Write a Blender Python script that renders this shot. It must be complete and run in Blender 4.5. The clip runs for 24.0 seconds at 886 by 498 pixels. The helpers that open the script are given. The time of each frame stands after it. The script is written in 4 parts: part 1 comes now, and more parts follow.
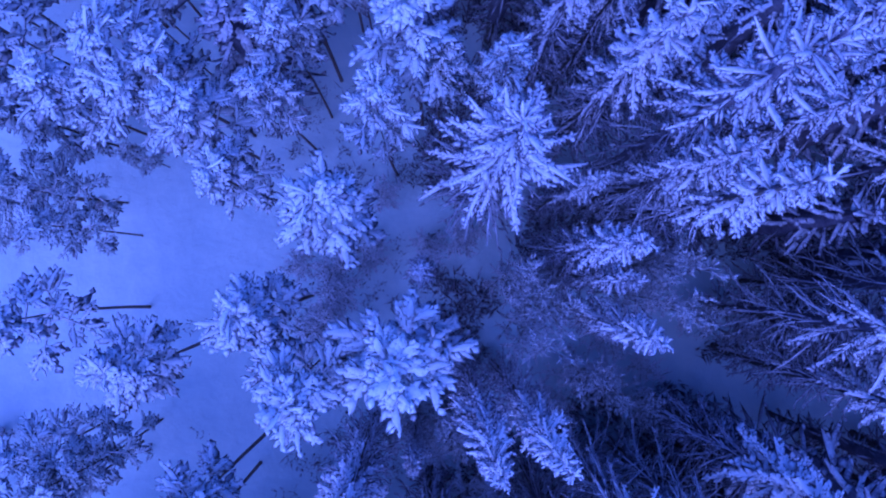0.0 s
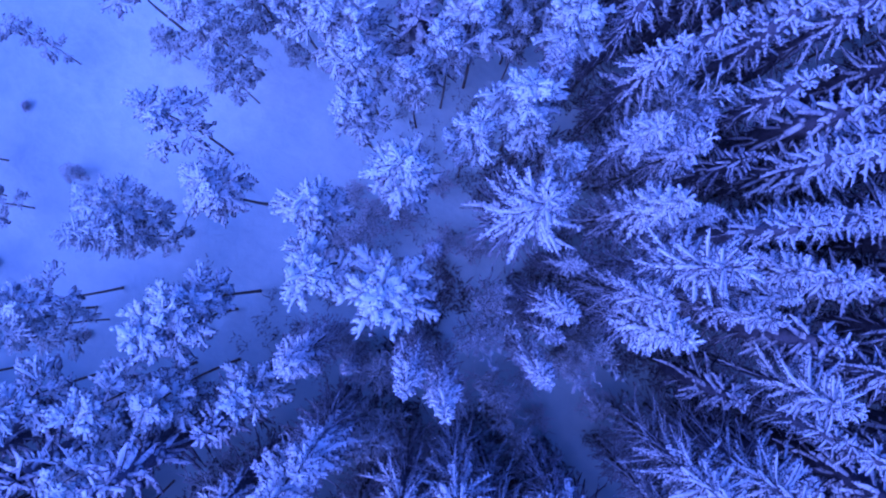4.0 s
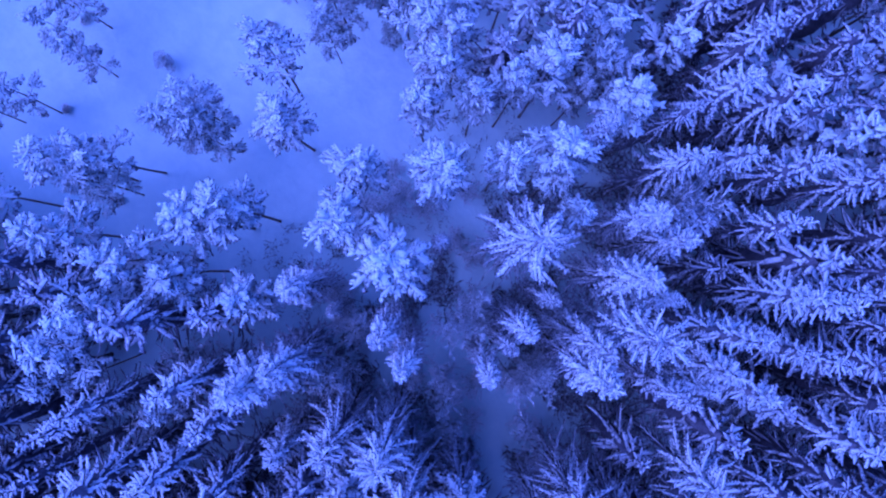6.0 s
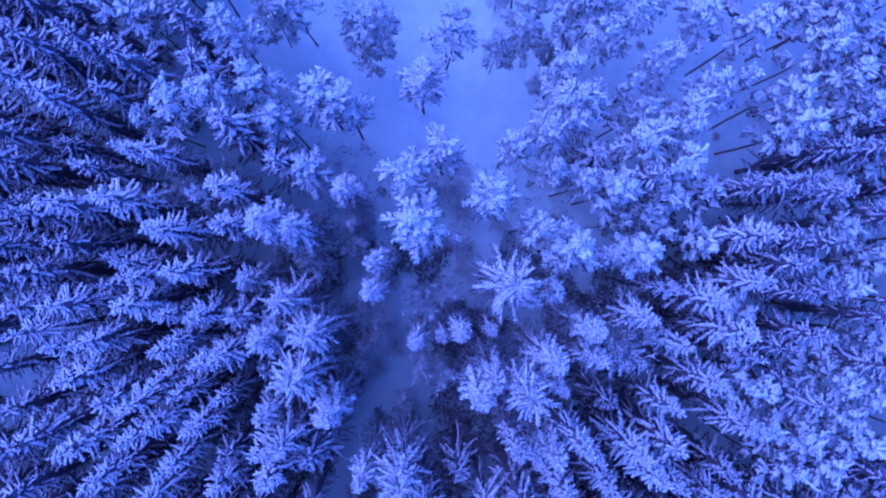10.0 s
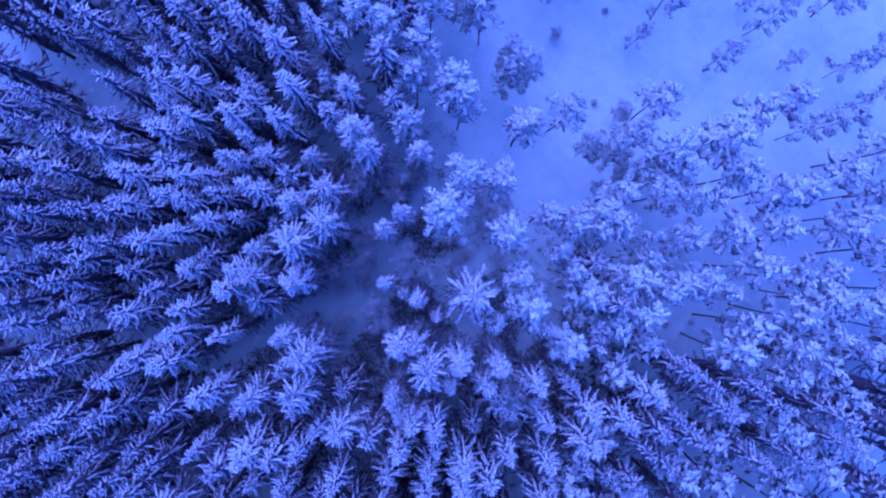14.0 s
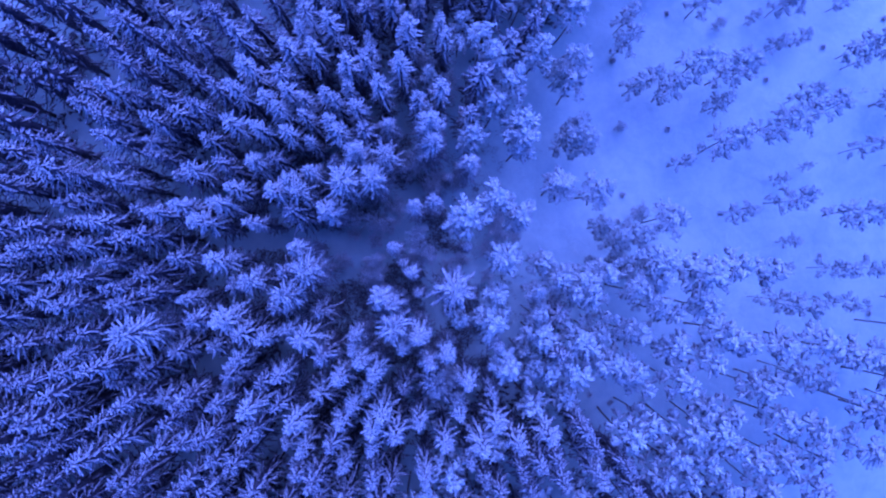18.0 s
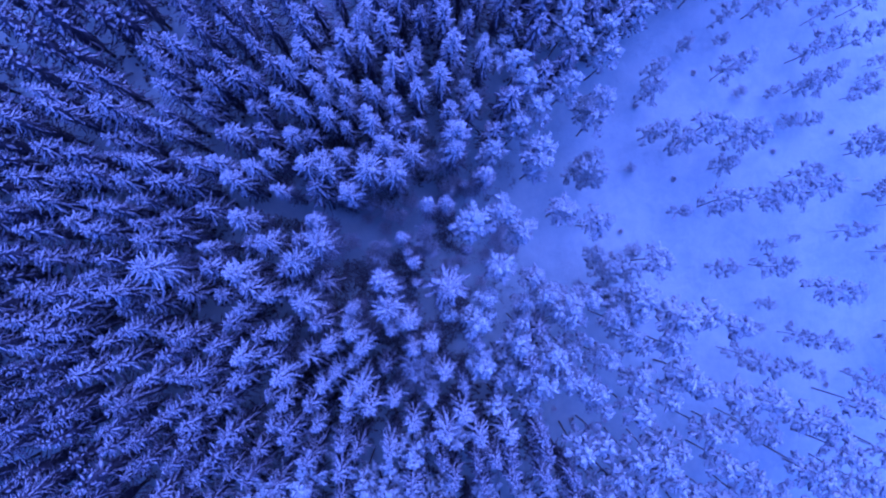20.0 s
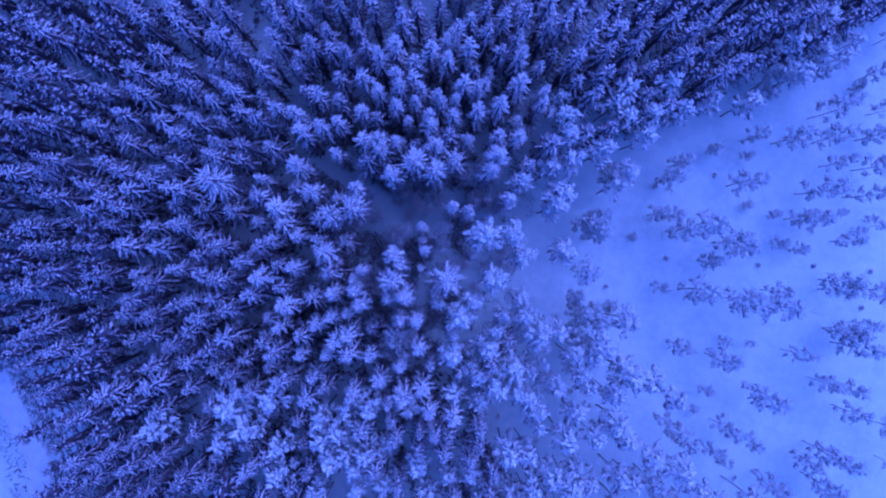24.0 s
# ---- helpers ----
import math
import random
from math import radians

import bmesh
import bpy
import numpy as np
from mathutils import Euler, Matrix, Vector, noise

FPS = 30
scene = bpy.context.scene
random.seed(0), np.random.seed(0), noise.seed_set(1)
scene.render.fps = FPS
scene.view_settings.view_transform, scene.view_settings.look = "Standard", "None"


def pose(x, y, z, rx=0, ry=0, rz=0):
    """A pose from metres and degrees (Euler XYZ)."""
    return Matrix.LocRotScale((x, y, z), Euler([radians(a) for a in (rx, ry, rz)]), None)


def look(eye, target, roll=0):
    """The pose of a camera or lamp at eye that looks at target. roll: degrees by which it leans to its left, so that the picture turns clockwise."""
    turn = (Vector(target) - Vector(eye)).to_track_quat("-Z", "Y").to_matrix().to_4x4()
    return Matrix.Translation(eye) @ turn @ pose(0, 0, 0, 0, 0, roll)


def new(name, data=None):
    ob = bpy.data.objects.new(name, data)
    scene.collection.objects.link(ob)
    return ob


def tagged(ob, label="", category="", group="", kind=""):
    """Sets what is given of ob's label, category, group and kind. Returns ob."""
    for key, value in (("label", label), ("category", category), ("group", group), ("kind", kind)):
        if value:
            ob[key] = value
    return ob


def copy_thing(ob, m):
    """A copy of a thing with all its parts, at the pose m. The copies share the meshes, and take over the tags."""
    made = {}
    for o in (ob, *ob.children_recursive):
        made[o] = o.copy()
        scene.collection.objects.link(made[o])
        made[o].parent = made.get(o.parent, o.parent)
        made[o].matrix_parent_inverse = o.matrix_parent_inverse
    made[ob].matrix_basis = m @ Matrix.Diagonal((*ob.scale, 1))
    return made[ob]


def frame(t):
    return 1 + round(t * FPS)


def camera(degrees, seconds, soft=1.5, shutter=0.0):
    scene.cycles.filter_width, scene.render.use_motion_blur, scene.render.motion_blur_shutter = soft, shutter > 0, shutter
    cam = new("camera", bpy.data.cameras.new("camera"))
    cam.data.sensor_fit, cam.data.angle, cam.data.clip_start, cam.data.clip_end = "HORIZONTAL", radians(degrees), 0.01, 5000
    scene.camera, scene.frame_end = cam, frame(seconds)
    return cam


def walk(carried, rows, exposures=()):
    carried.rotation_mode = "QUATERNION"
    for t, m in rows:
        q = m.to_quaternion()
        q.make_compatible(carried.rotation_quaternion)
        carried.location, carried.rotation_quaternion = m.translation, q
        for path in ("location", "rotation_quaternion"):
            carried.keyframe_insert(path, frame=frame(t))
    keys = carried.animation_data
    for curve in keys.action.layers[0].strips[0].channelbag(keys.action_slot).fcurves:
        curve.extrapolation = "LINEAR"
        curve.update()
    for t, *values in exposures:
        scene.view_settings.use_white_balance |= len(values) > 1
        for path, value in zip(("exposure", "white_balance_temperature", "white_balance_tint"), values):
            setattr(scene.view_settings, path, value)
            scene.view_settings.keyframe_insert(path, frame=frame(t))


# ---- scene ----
# The camera rises from 40 m to 105 m over the edge of a snowy forest, looks straight down and turns.
cam = camera(70, 24.0, soft=2.1)
PATH = [
    (0, -2.09, 1.65, 39.95, 1.31, -1.31, -2.53),
    (0.5, -2.13, 1.67, 41.02, 1.15, -1.17, 0.22),
    (1, -2.16, 1.68, 42.13, 0.99, -1.04, 3.05),
    (1.5, -2.19, 1.68, 43.25, 0.81, -0.93, 6.86),
    (2, -2.22, 1.64, 44.40, 0.68, -0.84, 11.13),
    (2.5, -2.24, 1.54, 45.56, 0.63, -0.81, 15.81),
    (4.5, -2.21, 0.74, 50.26, 0.80, -0.91, 36.62),
    (5, -2.20, 0.60, 51.52, 0.78, -0.91, 42.04),
    (5.5, -2.15, 0.47, 52.80, 0.71, -0.93, 47.24),
    (6, -2.10, 0.34, 54.10, 0.61, -0.97, 52.69),
    (6.5, -2.05, 0.19, 55.40, 0.49, -1.01, 58.36),
    (7, -1.99, 0.04, 56.71, 0.41, -1.04, 64.20),
    (7.5, -1.94, -0.12, 58.01, 0.38, -1.10, 69.41),
    (8, -1.83, -0.30, 59.35, 0.38, -1.17, 74.77),
    (8.5, -1.71, -0.45, 60.67, 0.38, -1.23, 80.25),
    (9, -1.55, -0.61, 61.98, 0.36, -1.29, 85.08),
    (9.5, -1.39, -0.76, 63.14, 0.30, -1.33, 89.04),
    (10, -1.27, -0.81, 64.39, 0.26, -1.34, 93.86),
    (10.5, -1.14, -0.78, 65.71, 0.27, -1.30, 98.39),
    (12.5, -0.25, -0.12, 71.29, 0.42, -0.95, 118.87),
    (13, -0.00, -0.00, 72.69, 0.48, -0.90, 124.34),
    (13.5, 0.25, 0.11, 74.06, 0.53, -0.88, 129.24),
    (14, 0.50, 0.19, 75.37, 0.57, -0.88, 133.89),
    (14.5, 0.73, 0.28, 76.65, 0.63, -0.91, 138.14),
    (15, 0.98, 0.38, 78.03, 0.66, -0.98, 141.48),
    (15.5, 1.28, 0.45, 79.46, 0.69, -1.05, 144.78),
    (16, 1.52, 0.55, 80.89, 0.74, -1.17, 148.31),
    (16.5, 1.76, 0.68, 82.33, 0.75, -1.25, 151.97),
    (17, 1.97, 0.79, 83.77, 0.76, -1.30, 154.92),
    (17.5, 2.14, 0.86, 85.30, 0.80, -1.36, 157.99),
    (18, 2.29, 1.01, 86.85, 0.79, -1.40, 161.42),
    (18.5, 2.41, 1.19, 88.38, 0.76, -1.42, 164.56),
    (20.5, 2.81, 1.64, 94.32, 0.74, -1.38, 175.07),
    (21, 2.91, 1.78, 95.78, 0.72, -1.36, 177.56),
    (21.5, 3.00, 1.93, 97.24, 0.70, -1.33, 180.03),
    (22, 3.09, 2.05, 98.70, 0.72, -1.29, 182.48),
    (22.5, 3.18, 2.20, 100.19, 0.72, -1.25, 184.94),
    (23, 3.28, 2.33, 101.65, 0.74, -1.19, 187.35),
    (23.5, 3.37, 2.47, 103.17, 0.71, -1.16, 189.84),
    (24, 3.46, 2.59, 104.62, 0.70, -1.12, 192.03),
]
walk(cam, [(t, pose(x, y, z, rx, ry, rz)) for t, x, y, z, rx, ry, rz in PATH],
     [(0.0, 0.04, 3735, 61), (5.0, 0.32, 3740, 60), (10.0, 0.36, 3735, 60), (17.0, 0.11, 3735, 61), (24.0, -0.13, 3745, 61)])

# ---- light: a blue dusk under a high, even sky ----
world = bpy.data.worlds.new("dusk_sky")
scene.world = world
world.use_nodes = True
wn = world.node_tree.nodes
sky = wn.new("ShaderNodeTexSky")
sky.sky_type, sky.sun_disc = "NISHITA", False
sky.sun_elevation, sky.sun_rotation = radians(42), radians(205)
wn["Background"].inputs["Strength"].default_value = 0.12
world.node_tree.links.new(sky.outputs[0], wn["Background"].inputs[0])
sun = new("sun", bpy.data.lights.new("sun", "SUN"))
sun.data.energy, sun.data.angle, sun.data.color = 0.65, radians(70), (1.0, 0.94, 0.87)
sun.matrix_world = look((-14, -30, 50), (0, 0, 0))


# ---- materials ----
def material(name, rough=0.7):
    m = bpy.data.materials.new(name)
    m.use_nodes = True
    bsdf = m.node_tree.nodes["Principled BSDF"]
    bsdf.inputs["Roughness"].default_value = rough
    bsdf.inputs["Specular IOR Level"].default_value = 0.25
    return m, m.node_tree, bsdf


def node(tree, kind, **values):
    n = tree.nodes.new(kind)
    for key, value in values.items():
        n.inputs[key.replace("_", " ")].default_value = value
    return n


def ramp(tree, source, stops):
    r = tree.nodes.new("ShaderNodeValToRGB")
    while len(r.color_ramp.elements) < len(stops):
        r.color_ramp.elements.new(0.5)
    for e, (at, colour) in zip(r.color_ramp.elements, stops):
        e.position, e.color = at, (*colour, 1)
    tree.links.new(source, r.inputs[0])
    return r.outputs[0]


def maths(tree, operation, a, b):
    n = tree.nodes.new("ShaderNodeMath")
    n.operation = operation
    for socket, value in zip(n.inputs, (a, b)):
        if isinstance(value, (int, float)):
            socket.default_value = value
        else:
            tree.links.new(value, socket)
    return n.outputs[0]


def snowfield(name, pale, dark):
    """Wind-packed snow with soft hollows, crusts and drifted grain."""
    m, t, b = material(name, 0.65)
    pos = t.nodes.new("ShaderNodeNewGeometry").outputs["Position"]
    wide = node(t, "ShaderNodeTexNoise", Scale=0.16, Detail=5.0, Roughness=0.6)
    drift = node(t, "ShaderNodeTexNoise", Scale=0.7, Detail=6.0, Roughness=0.6, Distortion=0.2)
    fine = node(t, "ShaderNodeTexNoise", Scale=9.0, Detail=4.0)
    for n in (wide, drift, fine):
        t.links.new(pos, n.inputs["Vector"])
    mixed = maths(t, "ADD", maths(t, "MULTIPLY", wide.outputs[0], 0.6), maths(t, "MULTIPLY", drift.outputs[0], 0.4))
    t.links.new(ramp(t, mixed, [(0.38, dark), (0.56, pale)]), b.inputs["Base Color"])
    bump = node(t, "ShaderNodeBump", Strength=0.5, Distance=0.25)
    t.links.new(maths(t, "ADD", drift.outputs[0], maths(t, "MULTIPLY", fine.outputs[0], 0.12)), bump.inputs["Height"])
    t.links.new(bump.outputs[0], b.inputs["Normal"])
    return m


def snow_laden(name, needles, low, high, snow=(0.86, 0.82, 0.86)):
    """Needles with snow lying on what faces up; low and high are the slopes between which the snow thins out."""
    m, t, b = material(name, 0.7)
    geo = t.nodes.new("ShaderNodeNewGeometry")
    up = t.nodes.new("ShaderNodeSeparateXYZ")
    t.links.new(geo.outputs["Normal"], up.inputs[0])
    patch = node(t, "ShaderNodeTexNoise", Scale=1.7, Detail=5.0, Roughness=0.65)
    t.links.new(geo.outputs["Position"], patch.inputs["Vector"])
    own = t.nodes.new("ShaderNodeObjectInfo").outputs["Random"]
    value = maths(t, "ADD", up.outputs[2], maths(t, "MULTIPLY", maths(t, "SUBTRACT", patch.outputs[0], 0.5), 1.7))
    value = maths(t, "ADD", value, maths(t, "MULTIPLY", maths(t, "SUBTRACT", own, 0.5), 0.25))
    value = maths(t, "ADD", value, maths(t, "MULTIPLY", maths(t, "SUBTRACT", geo.outputs["Random Per Island"], 0.5), 0.5))
    speck = node(t, "ShaderNodeTexNoise", Scale=10.0, Detail=3.0, Roughness=0.6)
    t.links.new(geo.outputs["Position"], speck.inputs["Vector"])
    value = maths(t, "ADD", value, maths(t, "MULTIPLY", maths(t, "SUBTRACT", speck.outputs[0], 0.5), 0.9))
    bump = node(t, "ShaderNodeBump", Strength=0.8, Distance=0.06)
    t.links.new(speck.outputs[0], bump.inputs["Height"])
    t.links.new(bump.outputs[0], b.inputs["Normal"])
    spread = t.nodes.new("ShaderNodeMapRange")
    t.links.new(value, spread.inputs[0])
    spread.inputs[1].default_value, spread.inputs[2].default_value = low, high
    frosted = tuple(0.55 * c + k for c, k in zip(needles, (0.25 * snow[0], 0.25 * snow[1] - 0.01, 0.26 * snow[2])))
    t.links.new(ramp(t, spread.outputs[0], [(0.0, needles), (0.45, frosted), (1.0, snow)]), b.inputs["Base Color"])
    return m


def barked(name, dark, pale, scale):
    m, t, b = material(name, 0.85)
    pos = t.nodes.new("ShaderNodeTexCoord").outputs["Object"]
    n = node(t, "ShaderNodeTexNoise", Scale=scale, Detail=6.0, Roughness=0.7)
    t.links.new(pos, n.inputs["Vector"])
    t.links.new(ramp(t, n.outputs[0], [(0.3, dark), (0.7, pale)]), b.inputs["Base Color"])
    bump = node(t, "ShaderNodeBump", Strength=0.6, Distance=0.04)
    t.links.new(n.outputs[0], bump.inputs["Height"])
    t.links.new(bump.outputs[0], b.inputs["Normal"])
    return m


SNOW = snowfield("snow", (0.8, 0.865, 0.855), (0.68, 0.76, 0.775))
PACKED = snowfield("packed_snow", (0.86, 0.87, 0.89), (0.7, 0.72, 0.76))
SPRUCE = snow_laden("snowy_spruce", (0.085, 0.07, 0.112), -0.35, 0.74)
PINE = snow_laden("snowy_pine", (0.1, 0.1, 0.115), -0.6, 0.5, (0.835, 0.832, 0.865))
OPEN_PINE = snow_laden("dark_pine", (0.14, 0.145, 0.17), -0.9, 0.95, (0.74, 0.755, 0.78))
# darker pine copy: the shade under the tufts is put into its colour
PINE_SHADE = snow_laden("shaded_pine", (0.11, 0.103, 0.135), -0.5, 1.4)
TWIG = snow_laden("frosted_twigs", (0.34, 0.33, 0.34), -1.4, 0.4)
BRUSH = snow_laden("bare_brush", (0.08, 0.068, 0.11), -0.4, 1.7)
# dark needle copy that carries the shade of the inner and lower crown
SHADE_NEEDLES = snow_laden("shade_needles", (0.088, 0.074, 0.118), -0.35, 1.5)
# dark brush colour that stands in for shade on the stand's floor
SHADE_BRUSH = snow_laden("shade_brush", (0.11, 0.095, 0.12), -0.1, 1.8)
LIMB = snow_laden("snowy_limb", (0.1, 0.075, 0.07), -0.3, 0.9)
# darker SPRUCE copy with less snow: dimmer light on outer trees, put into colour
DIM_SPRUCE = snow_laden("dim_spruce", (0.076, 0.062, 0.104), 0.0, 1.1)
BARK = barked("spruce_bark", (0.06, 0.05, 0.05), (0.16, 0.14, 0.13), 9.0)
PINE_BARK = barked("pine_bark", (0.1, 0.075, 0.065), (0.27, 0.2, 0.16), 7.0)
BIRCH_BARK = barked("birch_bark", (0.1, 0.09, 0.09), (0.6, 0.58, 0.56), 5.0)


# ---- mesh helpers ----
class Shape:
    """Collects points and faces for one mesh."""

    def __init__(self):
        self.v, self.f = [], []

    def tube(self, path, radii, sides=5, squash=1.0):
        base = len(self.v)
        for i, (p, r) in enumerate(zip(path, radii)):
            ahead = (path[min(i + 1, len(path) - 1)] - path[max(i - 1, 0)]).normalized()
            side = ahead.cross(Vector((0, 0, 1)))
            side = side.normalized() if side.length > 1e-3 else Vector((1, 0, 0))
            over = side.cross(ahead)
            for k in range(sides):
                a = 2 * math.pi * (k + 0.5) / sides
                self.v.append(tuple(p + r * (math.cos(a) * side + squash * math.sin(a) * over)))
        for i in range(len(path) - 1):
            for k in range(sides):
                a, b = base + i * sides + k, base + i * sides + (k + 1) % sides
                self.f.append((a, b, b + sides, a + sides))

    def spindle(self, root, tip, width, rng, sides=4, squash=0.8):
        """A pointed lump of snowy needles from root to tip."""
        base, way = len(self.v), tip - root
        side = way.cross(Vector((0, 0, 1)))
        side = side.normalized() if side.length > 1e-3 else Vector((1, 0, 0))
        over = side.cross(way).normalized()
        mid, turn = root + way * rng.uniform(0.36, 0.6), rng.uniform(0, 1.5)
        self.v.append(tuple(root))
        for k in range(sides):
            a, r = turn + 2 * math.pi * k / sides, width * rng.uniform(0.75, 1.2)
            self.v.append(tuple(mid + r * (math.cos(a) * side + squash * math.sin(a) * over)))
        self.v.append(tuple(tip))
        for k in range(sides):
            a, b = base + 1 + k, base + 1 + (k + 1) % sides
            self.f += [(base, b, a), (base + sides + 1, a, b)]

    def spike(self, root, tip, width):
        base, way = len(self.v), (tip - root).normalized()
        side = way.orthogonal().normalized()
        other = way.cross(side)
        for k in range(3):
            a = 2 * math.pi * k / 3
            self.v.append(tuple(root + width * (math.cos(a) * side + math.sin(a) * other)))
        self.v.append(tuple(tip))
        self.f += [(base, base + 1, base + 3), (base + 1, base + 2, base + 3), (base + 2, base, base + 3)]

    def mesh(self, name, mat, smooth=False):
        me = bpy.data.meshes.new(name)
        me.from_pydata(self.v, [], self.f)
        me.materials.append(mat)
        if smooth:
            me.polygons.foreach_set("use_smooth", [True] * len(me.polygons))
        return me


def part(name, shape, mat, parent, label="", smooth=False):
    ob = new(name, shape.mesh(name, mat, smooth))
    ob.parent = parent
    return tagged(ob, label)


def trunk_shape(height, thick, rng, sides=7, lean=0.12):
    s, bend = Shape(), rng.uniform(0, 6.3)
    path = [Vector((lean * math.sin(3 * u) * math.cos(bend), lean * math.sin(3 * u) * math.sin(bend), height * u - 0.15))
            for u in (0, 0.02, 0.2, 0.45, 0.7, 0.9, 1.0)]
    s.tube(path, [thick * k for k in (1.35, 1.05, 0.92, 0.75, 0.5, 0.25, 0.06)], sides)
    return s


# ---- trees: each is built 20 m high with a crown of a given radius, and scaled where it stands ----
def bough(s, root, turn, length, rise, droop, twigs, rng, thick, tuft=1.0):
    """One snow-laden bough: an arched spine that sinks under the snow and lifts at its tip, with plump side twigs in pairs."""
    out, across = Vector((math.cos(turn), math.sin(turn), 0)), Vector((-math.sin(turn), math.cos(turn), 0))
    sway = rng.uniform(-0.4, 0.4)

    def spine(u):
        return root + out * (length * u) + across * (sway * length * u * u) + Vector((0, 0, length * (rise * u - droop * u * u + 0.5 * droop * u ** 3)))
    if twigs < 3:
        s.spindle(spine(0.08), spine(1.04), thick * 1.25, rng, 4, 0.75)
    else:
        s.tube([spine(u) for u in (0.05, 0.4, 0.75, 1.03)], [thick * w * rng.uniform(0.8, 1.2) for w in ((0.5, 0.9, 0.95, 0.3) if twigs < 9 else (0.45, 1.15, 1.2, 0.3))], 4, 0.6)
    for i in range(twigs):
        u = 0.16 + 0.8 * (i + rng.random()) / twigs
        reach = tuft * (0.17 + 0.3 * length * (1.08 - u)) * rng.uniform(0.45, 1.4)
        way = out * rng.uniform(0.75, 1.3) + across * (1 if i % 2 else -1) * rng.uniform(0.35, 0.85) + Vector((0, 0, rng.uniform(-0.4, 0.1)))
        at = spine(u)
        s.spindle(at, at + way.normalized() * reach, thick * rng.uniform(0.65, 1.45), rng, 3, 0.8)


def clump(s, at, size, count, rng, thick):
    """A clump of pine shoots under snow: short plump tufts that point every way but straight down."""
    for _ in range(count):
        way = Vector((rng.gauss(0, 1), rng.gauss(0, 1), rng.uniform(-0.5, 1.1))).normalized()
        root = at + 0.3 * size * Vector((rng.gauss(0, 1), rng.gauss(0, 1), rng.gauss(0, 0.6)))
        s.spindle(root, root + way * size * rng.uniform(0.55, 1.25), thick * rng.uniform(0.7, 1.5), rng, 3, 0.8)


def spruce(seed, radius, whorls, per, twigs, thick, ragged=0.2, needles=SPRUCE, lift=0.0, tuft=0.85, slope=6.0, snow=(3.0, 7.5)):
    """A Norway spruce: a slim cone of whorled boughs, raised at the top and hanging below, with shade put into its dark
    inside.
    """
    rng = random.Random(seed)
    tree = new("spruce_tree")
    part("trunk", trunk_shape(19.6, 0.19, rng), BARK, tree, "dark scaly trunk")
    s, bare, top = Shape(), Shape(), 19.7
    lopsided, phase = rng.uniform(0.0, 0.2), rng.uniform(0, 6.3)

    def span(d):
        return radius * (0.12 + 0.88 * min(1, d / slope) ** 0.72) * (1 + 0.1 * max(0, min(1, (d - 7) / 5))) * (1 if d < 13 else 1 - 0.09 * (d - 13))
    for w in range(whorls):
        d = 18 * min(1, max(0, (w + rng.uniform(-0.3, 0.3)) / (whorls - 1))) ** 1.25
        count, spin = (5 if d < 0.7 else per), rng.uniform(0, 6.3)
        for k in range(0, count, 2 if d > 11 and twigs < 5 else 1):
            turn = spin + 2 * math.pi * (k + rng.uniform(-0.3, 0.3)) / count
            length = span(d) * (1 + lopsided * math.cos(turn - phase)) * rng.uniform(1.0 - ragged, 1.12) * (0.62 if rng.random() < 0.12 else 1)
            rise = 0.85 - 1.15 * min(1, d / 5) + lift + rng.uniform(-0.15, 0.15)
            snowy = d < rng.uniform(*snow)
            root = Vector((0, 0, top - d - 0.3 * length * rise + rng.uniform(-0.25, 0.25)))
            weight = thick * (0.7 + 0.35 * min(1, d / 3)) * rng.uniform(0.85, 1.2)
            if snowy:
                bough(s, root, turn, max(0.28, length), rise, rng.uniform(0.25, 0.6), 3 if d < 0.7 and twigs > 3 else twigs, rng, weight, tuft)
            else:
                # lower boughs take the darker colour, in place of shade in the crown
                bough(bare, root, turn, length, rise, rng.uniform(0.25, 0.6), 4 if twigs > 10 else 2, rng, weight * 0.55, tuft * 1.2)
    s.spindle(Vector((0, 0, 18.9)), Vector((0.03, 0.02, 20.1)), 0.1, rng, 4)
    part("crown", s, needles, tree, "snow-laden drooping boughs", True)
    # dark core cone that stands in for shade deep inside the crown
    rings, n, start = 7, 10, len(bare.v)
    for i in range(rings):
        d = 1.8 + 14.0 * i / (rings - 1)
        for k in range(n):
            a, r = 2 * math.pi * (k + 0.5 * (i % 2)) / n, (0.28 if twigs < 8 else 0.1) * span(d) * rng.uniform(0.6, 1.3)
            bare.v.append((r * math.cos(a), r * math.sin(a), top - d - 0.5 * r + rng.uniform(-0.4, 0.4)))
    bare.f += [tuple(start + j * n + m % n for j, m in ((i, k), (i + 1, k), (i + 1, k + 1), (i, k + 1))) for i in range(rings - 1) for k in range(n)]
    part("inner_crown", bare, SHADE_NEEDLES, tree, "dark lower boughs with little snow, darkened for crown shade", True)
    return tree


